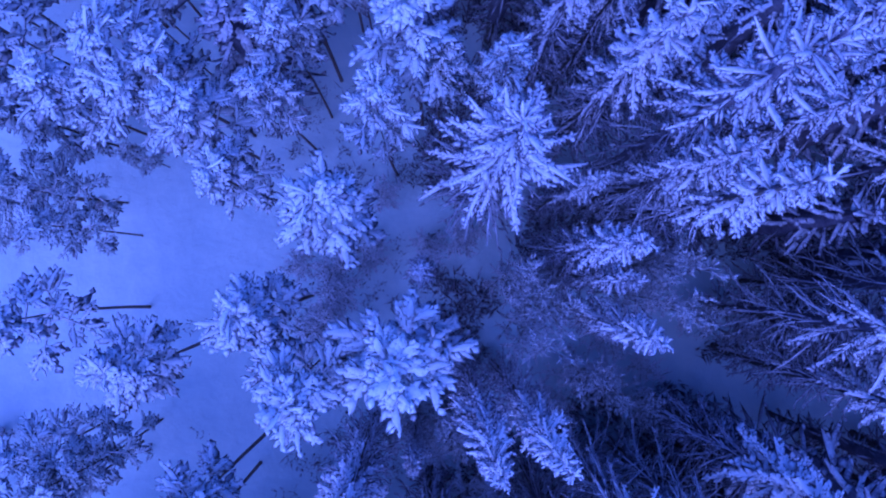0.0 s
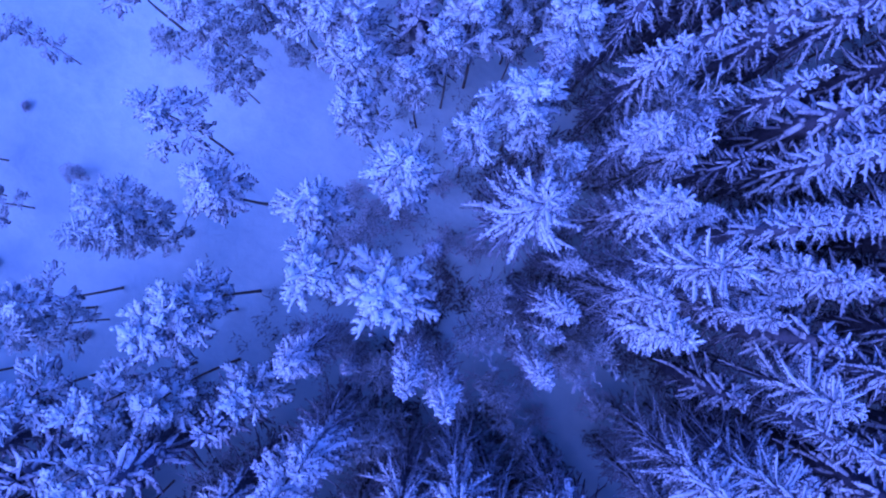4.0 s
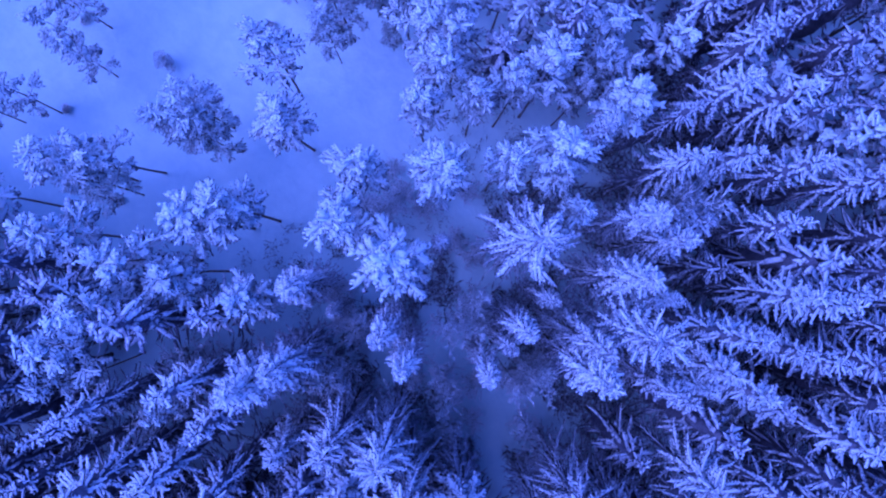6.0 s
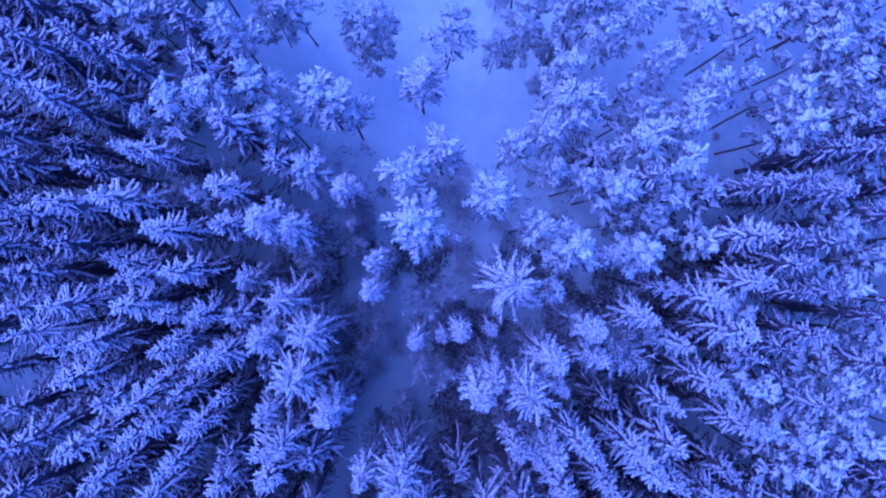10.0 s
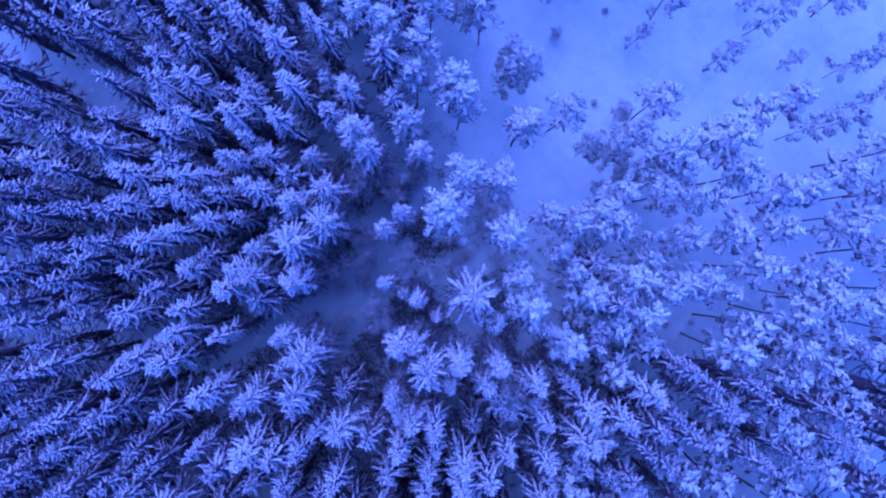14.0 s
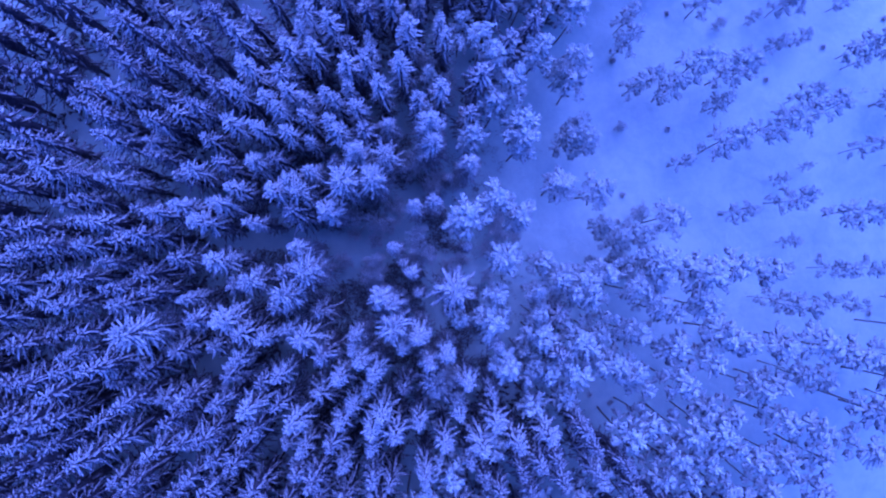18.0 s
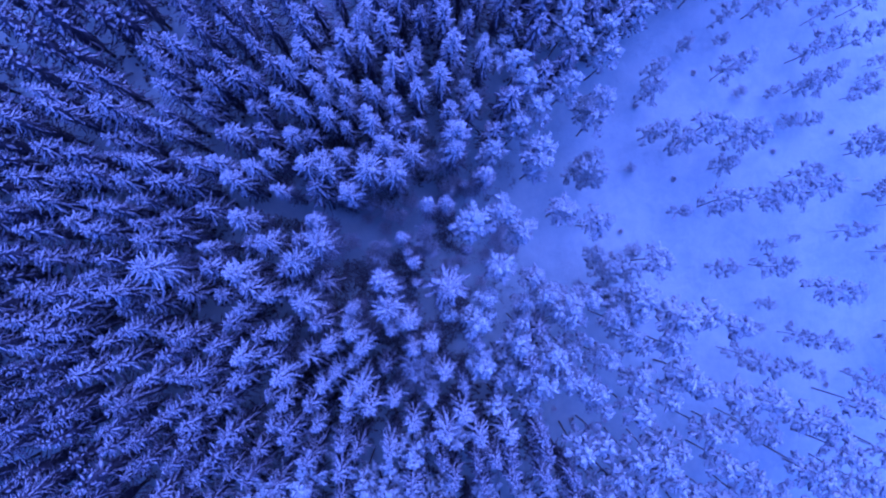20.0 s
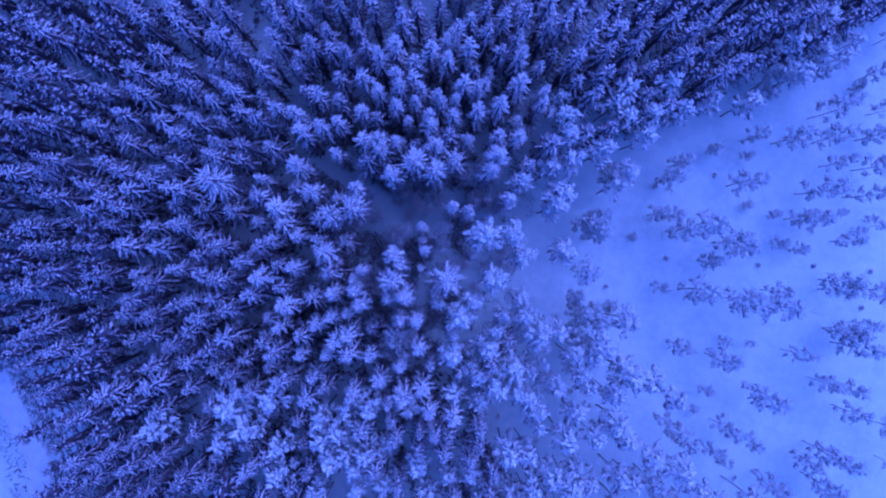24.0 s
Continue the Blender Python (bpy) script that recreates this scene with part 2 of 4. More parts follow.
def pine(seed, radius, arms, fans, twigs, thick, low, needles, stem=0.1):
    """A Scots pine: a bare trunk and crooked rising arms, each carrying fans of snowy tufts over inner needles darkened
    for shade.
    """
    rng = random.Random(seed)
    tree = new("pine_tree")
    part("trunk", trunk_shape(19.0, stem, rng, 6, 0.25), PINE_BARK, tree, "long bare reddish-brown trunk")
    s, dark, up = Shape(), Shape(), Vector((0, 0, 1))
    for n in range(arms):
        u = (n + rng.uniform(0.2, 0.8)) / arms
        turn = n * 2.4 + rng.uniform(-0.45, 0.45)
        far = max(0.45, radius * (1 - u ** 1.7) ** 0.75 * (0.65 + 0.35 * min(1, 4 * u)) * rng.uniform(0.6, 1.18))
        z = low + (19.0 - low) * u ** 0.72 + rng.uniform(-0.3, 0.3)
        out = Vector((math.cos(turn), math.sin(turn), 0))
        start, end = up * (z - 0.45 * far), out * far * 0.8 + up * z
        bent = start.lerp(end, 0.5) + Vector((rng.uniform(-0.15, 0.15), rng.uniform(-0.15, 0.15), -0.12 * far))
        if n < 9:
            limb = Shape()
            limb.tube([start, bent, end], [0.065, 0.045, 0.015], 5)
            part("limb", limb, LIMB, tree)
        for j in range(fans):
            fan = 0 if j == 0 else (1 if j % 2 else -1) * rng.uniform(0.45, 1.15)
            root = bent.lerp(end, 0.35 if j == 0 else rng.uniform(-0.5, 0.7)) + up * rng.uniform(-0.1, 0.15)
            reach = (0.68 if j == 0 else rng.uniform(0.42, 0.62)) * (0.35 + 0.65 * far) * rng.uniform(0.85, 1.15)
            bough(s, root, turn + fan + rng.uniform(-0.4, 0.4), reach, rng.uniform(0.1, 0.6), rng.uniform(0.1, 0.5), twigs - 2 if twigs > 5 else twigs, rng, thick * rng.uniform(0.85, 1.2), 1.35)
            if twigs > 5:
                clump(s, root + 0.3 * reach * out, 0.2 + 0.15 * reach, 4, rng, thick * 1.1)
            # darker boughs below the tufts, in place of shade inside the crown
            if j < 2:
                bough(dark, root - up * 0.45, turn + fan * 0.6 + 0.2, reach * 0.9, 0.0, 0.4, 5 if twigs > 12 else 2, rng, thick * 1.5, 1.3)
    for n in range(11):
        bough(s, Vector((rng.gauss(0, 0.2), rng.gauss(0, 0.2), rng.uniform(17.2, 18.9))), n * 2.4 + rng.uniform(-0.7, 0.7), rng.uniform(0.35, 0.8),
              rng.uniform(-0.1, 1.3), 0.2, min(twigs, 6), rng, thick * rng.uniform(0.7, 1.0), 1.2)
    part("crown", s, needles, tree, "tufted crown holding snow", True)
    part("inner_crown", dark, PINE_SHADE, tree, "darker needles under the snow, tinted for crown shade", True)
    return tree


def birch(seed, twigs):
    """A slender leafless birch: thin limbs and a dense haze of frosted twigs; 2 m in radius, 10 m high."""
    rng = random.Random(seed)
    tree = new("birch_tree")
    part("trunk", trunk_shape(9.0, 0.09, rng, 6, 0.3), BIRCH_BARK, tree, "thin pale trunk")
    s = Shape()
    for n in range(11):
        turn, z = n * 2.4 + rng.random(), 2.2 + 5.8 * n / 11
        out = Vector((math.cos(turn), math.sin(turn), 0))
        reach = 1.5 * (1 - 0.6 * n / 11) * rng.uniform(0.7, 1.15)
        path = [Vector((0, 0, z)), out * reach * 0.5 + Vector((0, 0, z + 1.0)), out * reach + Vector((0, 0, z + 1.9))]
        limb = Shape()
        limb.tube(path, [0.045, 0.03, 0.012], 4)
        part("limb", limb, BIRCH_BARK, tree)
        for _ in range(twigs):
            u = rng.uniform(0.15, 1.0)
            at = path[0].lerp(path[1], u * 2) if u < 0.5 else path[1].lerp(path[2], u * 2 - 1)
            way = Vector((rng.gauss(0, 1), rng.gauss(0, 1), rng.gauss(0.2, 0.5))).normalized() + out * 0.4
            tip = at + way * rng.uniform(0.3, 0.75)
            s.spindle(at, tip, 0.042, rng, 3)
            for _ in range(5):
                mid = at.lerp(tip, rng.uniform(0.2, 1.0))
                s.spindle(mid, mid + way * 0.22 + Vector((rng.gauss(0, 0.2), rng.gauss(0, 0.2), rng.gauss(0.05, 0.12))), 0.055, rng, 3)
    part("crown", s, TWIG, tree, "haze of frosted bare twigs", True)
    return tree


def shrub(seed):
    rng = random.Random(seed)
    ob, s = None, Shape()
    for _ in range(70):
        a, r = rng.uniform(0, 6.3), rng.random() ** 0.6
        root = Vector((math.cos(a) * 0.25 * r, math.sin(a) * 0.25 * r, -0.05))
        tip = Vector((math.cos(a) * 0.75 * r, math.sin(a) * 0.75 * r, 0.9 * (1.15 - 0.6 * r) * rng.uniform(0.6, 1.1)))
        s.spindle(root.lerp(tip, 0.25), tip, 0.07, rng, 3)
        s.spike(root, tip, 0.03)
    return new("shrub", s.mesh("shrub", TWIG, True))


def plant(kinds, rows, label, category, group, unit, seed, most=10 ** 6):
    """Stands copies of the kinds at the rows of x, y, height and crown radius."""
    rng, first = random.Random(seed), {}
    for n, (x, y, high, wide) in enumerate(rows[:most]):
        ob = kinds[rng.randrange(len(kinds))]
        m = Matrix.LocRotScale((x, y, ground_height(x, y)), Euler((rng.uniform(-0.015, 0.015), rng.uniform(-0.015, 0.015), rng.uniform(0, 6.3))),
                               (wide / unit[0], wide / unit[0], high / unit[1]))
        if ob in first:
            copy_thing(ob, m)
        else:
            first[ob] = m
            tagged(ob, label, category, group)
    for ob in kinds:
        if ob in first:
            ob.matrix_basis = first[ob]
        else:
            for o in (*ob.children_recursive, ob):
                bpy.data.objects.remove(o)


def ground_height(x, y):
    return 0.22 * math.sin(0.11 * x + 0.6) * math.cos(0.13 * y) + 0.3 * noise.noise((x * 0.06, y * 0.06, 3.0)) + 0.12 * noise.noise((x * 0.33, y * 0.33, 8.0))


# ---- ground: one sheet of snow out to the horizon ----
def ground_sheet():
    n = 160
    line = [math.copysign(85 * abs(u) + 2600 * max(0, abs(u) - 0.72) ** 2 / 0.0784, u) for u in (2 * i / n - 1 for i in range(n + 1))]
    verts = [(x, y, ground_height(x, y) if max(abs(x), abs(y)) < 400 else 0.0) for y in line for x in line]
    faces = [(j * (n + 1) + i, j * (n + 1) + i + 1, (j + 1) * (n + 1) + i + 1, (j + 1) * (n + 1) + i) for j in range(n) for i in range(n)]
    me = bpy.data.meshes.new("ground")
    me.from_pydata(verts, [], faces)
    me.materials.append(SNOW)
    me.polygons.foreach_set("use_smooth", [True] * len(faces))
    tagged(new("ground", me), "soft undrifted snow cover on the forest floor", "ground", kind="structure")


ground_sheet()

# ---- where the trees stand: x, y, height, crown radius ----
SPRUCES = []
SPRUCES += [(4.9, 0.7, 18.5, 0.8), (-5.8, -7.8, 17.5, 1.5), (-3.2, -7.5, 13.0, 0.7), (-0.1, -4.6, 21.9, 1.1), (2.0, -14.7, 16.7, 1.4), (1.6, -4.7, 21.1, 1.1), (5.7, -1.1, 19.4, 1.0), (8.3, 3.6, 24.0, 1.5), (4.4, 2.1, 21.0, 1.1), (12.5, 6.7, 22.0, 1.1), (7.2, 4.7, 22.0, 1.3), (4.4, 4.7, 17.0, 0.8), (8.4, 9.7, 20.0, 1.1), (5.8, 8.7, 22.0, 1.6), (5.9, 12.0, 21.0, 1.3), (3.4, 11.4, 21.5, 1.4), (2.3, 15.7, 20.7, 1.6), (-2.4, 1.2, 17.5, 0.7), (-14.8, -27.2, 21.2, 1.9), (-7.4, -21.4, 20.2, 1.3), (-4.8, -16.2, 21.2, 1.5), (-2.5, -15.8, 21.2, 1.5), (-1.9, -20.0, 21.2, 1.7), (0.6, -24.7, 16.7, 1.2), (1.1, -22.5, 20.7, 1.2)]
SPRUCES += [(2.0, -29.4, 20.7, 1.8), (4.5, -19.4, 20.7, 1.2), (4.5, -17.2, 20.7, 1.5), (7.1, -24.5, 20.7, 1.7), (7.3, -19.6, 20.7, 1.4), (11.0, -20.9, 21.2, 1.5), (10.0, -17.8, 20.7, 1.3), (13.4, -21.1, 21.2, 1.6), (10.3, -14.9, 20.2, 1.1), (12.5, -16.8, 20.7, 1.5), (15.1, -18.3, 20.7, 1.4), (11.5, -12.1, 19.7, 1.3), (17.3, -15.3, 18.7, 1.7), (19.8, -13.0, 20.7, 1.4), (22.4, -12.0, 20.7, 1.5), (19.1, -8.8, 20.7, 1.2), (24.4, -10.4, 21.2, 1.8), (24.2, -5.9, 20.7, 1.9), (28.6, -3.2, 19.7, 1.2), (25.4, 0.3, 20.7, 2.1), (22.2, 3.8, 20.2, 1.4), (25.5, 4.8, 20.7, 1.3), (19.0, 3.7, 20.7, 1.1), (21.6, 8.2, 20.7, 1.5)]
SPRUCES += [(25.8, 10.3, 21.2, 1.9), (26.5, 12.9, 20.7, 1.7), (21.9, 13.6, 20.7, 1.9), (21.7, 16.3, 20.2, 1.3), (16.9, 15.3, 20.2, 1.5), (18.3, 19.5, 19.7, 1.3), (14.8, 19.0, 19.7, 1.4), (16.5, 25.1, 20.7, 2.0), (9.0, 17.7, 20.7, 1.4), (10.1, 23.5, 20.7, 1.6), (7.9, 28.2, 21.2, 1.9), (4.2, 18.4, 19.7, 1.4), (5.0, 23.9, 19.7, 1.2), (4.3, 26.3, 20.2, 1.3), (2.9, 22.2, 21.2, 2.0), (2.8, 27.9, 20.7, 1.6), (-0.5, 23.4, 20.7, 1.7), (-2.3, 26.9, 20.2, 1.8), (-4.2, 26.4, 20.2, 1.7), (-4.3, 23.8, 20.7, 1.8), (-8.1, 29.6, 20.2, 1.6), (-8.4, 26.6, 20.2, 1.5), (-33.4, -33.0, 20.7, 1.9), (-31.1, -31.3, 19.7, 1.9)]
SPRUCES += [(-25.6, -35.5, 21.2, 1.7), (-21.4, -29.9, 18.7, 1.5), (-27.4, -38.2, 21.2, 1.7), (-23.0, -36.8, 21.2, 1.8), (-12.7, -33.8, 21.2, 1.7), (-11.6, -31.6, 21.2, 1.7), (-8.0, -33.5, 21.2, 1.7), (-6.0, -32.3, 21.2, 1.7), (-2.7, -33.1, 21.2, 1.7), (0.2, -32.1, 21.2, 1.7), (21.7, -30.9, 20.7, 1.5), (23.8, -25.1, 20.7, 1.5), (31.9, -26.5, 21.2, 1.6), (27.0, -19.2, 19.7, 1.2), (31.9, -20.0, 18.7, 1.5), (37.2, -15.0, 21.2, 1.3), (39.0, -9.1, 21.2, 1.5), (35.6, -6.6, 21.2, 1.6), (32.1, -4.9, 20.7, 1.3), (35.2, -4.7, 20.7, 1.7), (32.4, 7.3, 20.7, 1.7), (13.7, 35.4, 19.7, 1.5), (1.5, 34.1, 20.7, 1.5), (-11.6, 30.2, 19.7, 1.6)]
SPRUCES += [(-41.9, -42.0, 20.7, 1.8), (58.7, -4.4, 20.7, 1.8), (56.7, 12.8, 20.7, 1.7), (12.7, 9.1, 22.0, 1.5), (11.5, 10.8, 23.0, 1.5), (-13.7, -23.8, 21.7, 1.7), (-10.3, -28.7, 21.7, 1.7), (-3.4, -23.7, 21.7, 1.8), (-2.8, -27.0, 21.7, 1.6), (1.2, -18.2, 21.7, 1.6), (3.8, -22.0, 21.7, 1.8), (9.5, -25.4, 21.7, 1.7), (7.9, -16.4, 21.2, 1.5), (14.1, -28.3, 21.7, 1.8), (13.9, -24.9, 21.7, 1.8), (15.9, -22.7, 21.7, 1.5), (20.6, -22.8, 21.2, 1.7), (13.9, -11.9, 20.7, 1.6), (15.8, -11.4, 20.7, 1.8), (28.2, -13.1, 21.2, 1.7), (15.7, 10.2, 20.2, 1.6), (13.9, 16.4, 21.2, 1.8), (7.2, 20.8, 20.7, 1.7), (-0.2, 26.6, 20.7, 1.3)]
SPRUCES += [(28.8, -27.2, 21.2, 1.8), (25.8, -22.6, 21.2, 1.7), (30.5, -24.8, 21.2, 1.6), (30.7, -22.3, 21.2, 1.7), (31.8, -17.7, 21.2, 1.7), (34.9, -14.2, 21.2, 1.8), (40.2, -13.1, 21.2, 1.8), (40.7, -6.8, 21.2, 1.8), (38.1, 5.2, 21.2, 1.8), (22.3, 36.8, 20.7, 1.8), (4.8, 33.2, 20.7, 1.7), (43.9, -21.3, 21.2, 1.7), (50.0, 6.2, 21.2, 1.8), (55.5, 25.4, 21.2, 1.8), (54.4, 28.3, 20.7, 1.8), (50.5, 31.7, 20.7, 1.7), (45.1, 42.6, 19.7, 1.6), (41.5, 39.3, 20.7, 1.8), (27.4, 39.8, 19.7, 1.8), (9.3, -39.3, 19.3, 1.2), (6.7, -34.4, 19.8, 1.2), (3.0, -32.4, 20.5, 1.4), (-7.2, -23.4, 20.2, 1.2), (-2.8, -12.9, 21.1, 1.9)]
SPRUCES += [(9.6, -31.9, 20.2, 1.4), (4.5, -26.7, 21.2, 1.7), (2.2, -21.4, 20.9, 1.5), (6.2, -12.4, 19.8, 1.9), (17.3, -35.1, 20.9, 1.5), (15.3, -36.8, 20.6, 1.2), (23.1, -29.0, 20.0, 1.5), (19.6, -26.3, 20.8, 1.5), (11.2, -7.5, 19.9, 1.7), (27.0, -25.9, 20.1, 1.2), (36.1, -17.0, 19.8, 1.4), (15.7, -4.4, 20.0, 1.4), (13.5, 7.8, 20.3, 1.2), (12.9, 12.8, 19.4, 1.2), (15.2, 14.1, 19.9, 1.4), (-1.8, 12.4, 20.5, 1.1), (0.1, 17.5, 20.2, 1.0), (0.9, 20.8, 20.2, 1.9), (-8.1, 24.5, 20.6, 1.5), (-11.5, 33.1, 19.8, 1.5), (-0.6, 29.3, 19.3, 1.7), (-6.5, 35.0, 20.0, 1.7), (-9.6, 37.7, 20.0, 1.7), (-13.0, 39.3, 20.3, 1.4)]
SPRUCES += [(-14.7, 37.6, 20.7, 1.7), (55.8, -23.0, 19.7, 1.5), (51.6, -22.6, 19.9, 1.7), (45.6, -23.9, 19.9, 1.7), (38.7, -24.8, 21.1, 1.7), (7.7, -27.1, 19.5, 1.5), (12.3, -19.8, 19.6, 1.7), (9.8, -19.7, 19.5, 1.4), (6.3, -18.4, 20.4, 1.4), (6.9, -15.3, 20.5, 1.7), (25.7, -12.7, 21.1, 1.5), (43.0, -13.7, 20.4, 1.7), (52.2, -10.5, 19.6, 1.7), (56.9, -18.3, 20.1, 1.7), (41.2, -9.7, 19.9, 1.5), (35.2, -9.5, 20.9, 1.2), (42.3, -1.3, 19.9, 1.5), (43.8, 0.4, 20.1, 1.7), (51.3, 2.7, 20.4, 1.5), (57.3, 2.2, 20.5, 1.7), (-2.0, -29.7, 20.8, 1.7), (-5.9, -26.6, 19.4, 1.2), (-2.6, -11.2, 19.8, 1.7), (49.7, 11.3, 21.0, 1.5)]
SPRUCES += [(37.3, 11.5, 19.4, 1.7), (34.2, 9.1, 21.1, 1.5), (28.8, 8.9, 20.8, 1.7), (34.6, 15.4, 19.4, 1.5), (32.8, 17.4, 20.8, 1.7), (39.6, 18.7, 20.2, 1.7), (51.1, 25.9, 20.6, 1.7), (32.7, 23.8, 19.9, 1.7), (21.8, 20.2, 21.1, 1.9), (12.4, 15.6, 20.4, 1.9), (16.0, 22.3, 19.5, 1.7)]
BROAD_SPRUCES = []
BROAD_SPRUCES += [(3.3, -11.3, 20.5, 2.0), (5.5, -8.9, 21.5, 2.1), (8.5, -9.7, 22.7, 2.3), (7.8, 6.5, 26.0, 2.2), (0.8, 5.1, 23.3, 2.5), (6.5, -28.8, 21.7, 1.9), (17.6, -19.6, 21.7, 2.0), (23.3, -16.0, 21.7, 1.9), (21.5, -2.9, 21.2, 2.1), (17.7, -0.3, 22.7, 2.8), (-3.8, 29.0, 20.7, 1.9), (-25.7, -32.2, 21.7, 2.3), (-18.7, -34.7, 21.2, 2.0), (-14.3, -30.1, 21.7, 2.0), (15.8, -31.0, 21.7, 1.9), (24.6, -33.2, 21.7, 2.2), (26.1, -28.8, 21.7, 2.0), (37.8, -20.9, 21.7, 2.2), (30.4, -10.9, 21.7, 2.0), (33.9, -0.9, 24.7, 3.6), (47.4, -0.0, 21.2, 2.0), (39.4, 1.0, 22.7, 2.3), (45.9, 4.7, 21.2, 1.9), (42.4, 16.8, 21.2, 1.9)]
BROAD_SPRUCES += [(36.8, 27.5, 21.7, 2.3), (-35.1, -38.7, 21.2, 2.1), (-31.7, -36.0, 21.2, 2.1), (49.1, -20.9, 21.2, 1.9), (61.8, -16.6, 21.2, 2.2), (47.4, -11.2, 21.2, 2.0), (51.4, -5.3, 21.2, 2.0), (62.3, -3.5, 21.2, 2.0), (56.1, 0.5, 21.2, 2.1), (60.5, 3.0, 21.2, 2.0), (54.7, 5.3, 21.2, 1.9), (58.1, 10.1, 21.2, 2.0), (47.4, 14.6, 21.2, 1.9), (56.4, 18.1, 21.2, 2.0), (53.3, 23.3, 21.2, 1.9), (46.5, 25.4, 21.2, 2.1), (48.5, 35.6, 20.7, 1.9), (44.9, 40.1, 20.7, 2.0), (45.3, 45.1, 19.7, 2.0), (41.8, 41.8, 20.7, 2.0), (37.5, 39.2, 21.2, 2.0), (34.0, 37.4, 21.2, 2.0), (38.7, 43.2, 20.7, 2.0), (34.9, 41.7, 20.7, 2.0)]
BROAD_SPRUCES += [(30.4, 39.7, 21.2, 2.0), (63.4, -10.1, 21.2, 2.3), (15.1, -1.6, 21.6, 2.3), (13.1, -10.4, 20.6, 2.0), (59.2, -11.8, 21.2, 2.0), (48.7, -14.2, 21.0, 2.0), (49.3, -7.6, 19.7, 2.0), (-18.3, -31.9, 21.0, 2.0), (-29.3, -34.2, 19.5, 2.0), (44.7, 10.2, 20.2, 2.6), (53.6, 15.1, 21.1, 2.0), (40.9, 14.2, 20.0, 2.0), (31.1, 11.9, 21.2, 2.2), (29.1, 15.7, 20.3, 2.0), (39.0, 21.1, 19.4, 2.0), (35.9, 22.0, 19.7, 2.0), (30.3, 21.6, 21.2, 2.1), (42.7, 30.3, 20.6, 2.5), (27.1, 24.9, 20.4, 2.0), (17.8, 5.0, 20.9, 2.1), (19.8, 23.7, 19.6, 2.1), (24.4, 26.5, 19.8, 2.0), (39.8, 37.1, 20.6, 2.0)]
BROAD_SPRUCES += [(45.5, 34.3, 20.2, 2.1), (37.5, 35.8, 20.0, 2.0)]
PINES = []
PINES += [(-9.4, -0.0, 18.0, 1.6), (-15.4, -2.2, 15.0, 1.7), (-7.3, -2.9, 20.5, 1.7), (-3.3, -1.6, 21.0, 2.0), (-12.3, -8.2, 18.0, 1.7), (-7.0, -10.9, 17.5, 1.5), (1.2, 8.7, 20.5, 1.0), (-1.0, 9.4, 18.0, 1.1), (-2.1, 10.4, 21.0, 1.7), (-4.8, 15.0, 15.0, 1.0), (-3.8, 7.3, 20.5, 1.2), (-7.1, 13.5, 19.0, 1.7), (-7.8, 11.2, 18.0, 1.3), (-8.6, 8.9, 18.0, 1.1), (-11.6, 8.2, 17.5, 1.5), (-5.8, 3.8, 20.0, 1.7), (-10.4, 5.7, 17.0, 1.4), (-19.7, -0.3, 16.0, 1.7), (-21.4, -13.4, 15.0, 1.6), (-22.3, -15.7, 16.0, 1.7), (-13.1, -10.3, 18.0, 1.7), (-23.6, -21.4, 16.0, 1.7), (-17.4, -17.7, 18.0, 1.9), (-13.6, -15.4, 18.5, 1.9)]
PINES += [(-10.9, -13.5, 17.0, 1.7), (-12.1, -18.1, 20.0, 1.9), (-11.1, -20.7, 20.0, 1.9), (-10.3, -23.9, 17.0, 1.2), (-4.8, -19.0, 17.0, 1.0), (-1.0, 31.6, 19.0, 1.7), (-2.4, 15.8, 19.5, 1.7), (-4.6, 17.9, 15.5, 1.6), (-5.6, 16.6, 16.0, 1.3), (-6.8, 18.2, 18.0, 1.6), (-13.3, 27.9, 19.0, 1.9), (-15.9, 27.4, 18.0, 1.8), (-11.5, 16.1, 18.0, 2.3), (-14.1, 19.6, 18.0, 1.9), (-15.7, 21.0, 18.0, 1.8), (-14.1, 15.6, 16.0, 1.5), (-17.8, 17.2, 17.6, 1.7), (-21.9, 20.3, 16.2, 1.8), (-12.7, 10.2, 17.0, 1.5), (-22.9, 16.1, 16.5, 1.4), (-14.5, 9.2, 17.0, 1.6), (-19.8, 12.3, 17.0, 1.7), (-26.9, 16.6, 16.5, 1.8), (-16.9, 9.5, 17.0, 1.6)]
PINES += [(-28.2, 13.1, 17.5, 2.3), (-23.2, 10.1, 18.0, 2.2), (-26.5, 5.9, 17.0, 1.8), (-32.4, -28.9, 15.0, 1.6), (-28.0, -25.8, 17.0, 1.7), (-23.4, -24.4, 17.0, 1.7), (-24.9, -29.0, 18.0, 1.8), (-19.1, -26.8, 18.5, 1.7), (26.1, 28.9, 20.0, 2.3), (21.1, 26.6, 20.0, 1.9), (23.2, 31.3, 20.0, 2.1), (18.4, 32.9, 19.0, 1.7), (18.2, 37.2, 19.0, 1.8), (13.3, 31.1, 19.0, 1.9), (11.2, 33.5, 19.0, 2.1), (8.0, 33.9, 19.0, 1.7), (-17.8, 34.5, 18.0, 1.5), (-17.4, 31.6, 18.5, 1.7), (-23.5, 40.5, 18.1, 1.7), (-20.7, 33.6, 18.0, 1.6), (-19.8, 29.7, 18.0, 1.8), (-24.5, 33.3, 17.5, 1.7), (-27.1, 36.3, 15.9, 1.8), (-23.5, 28.3, 15.0, 1.5)]
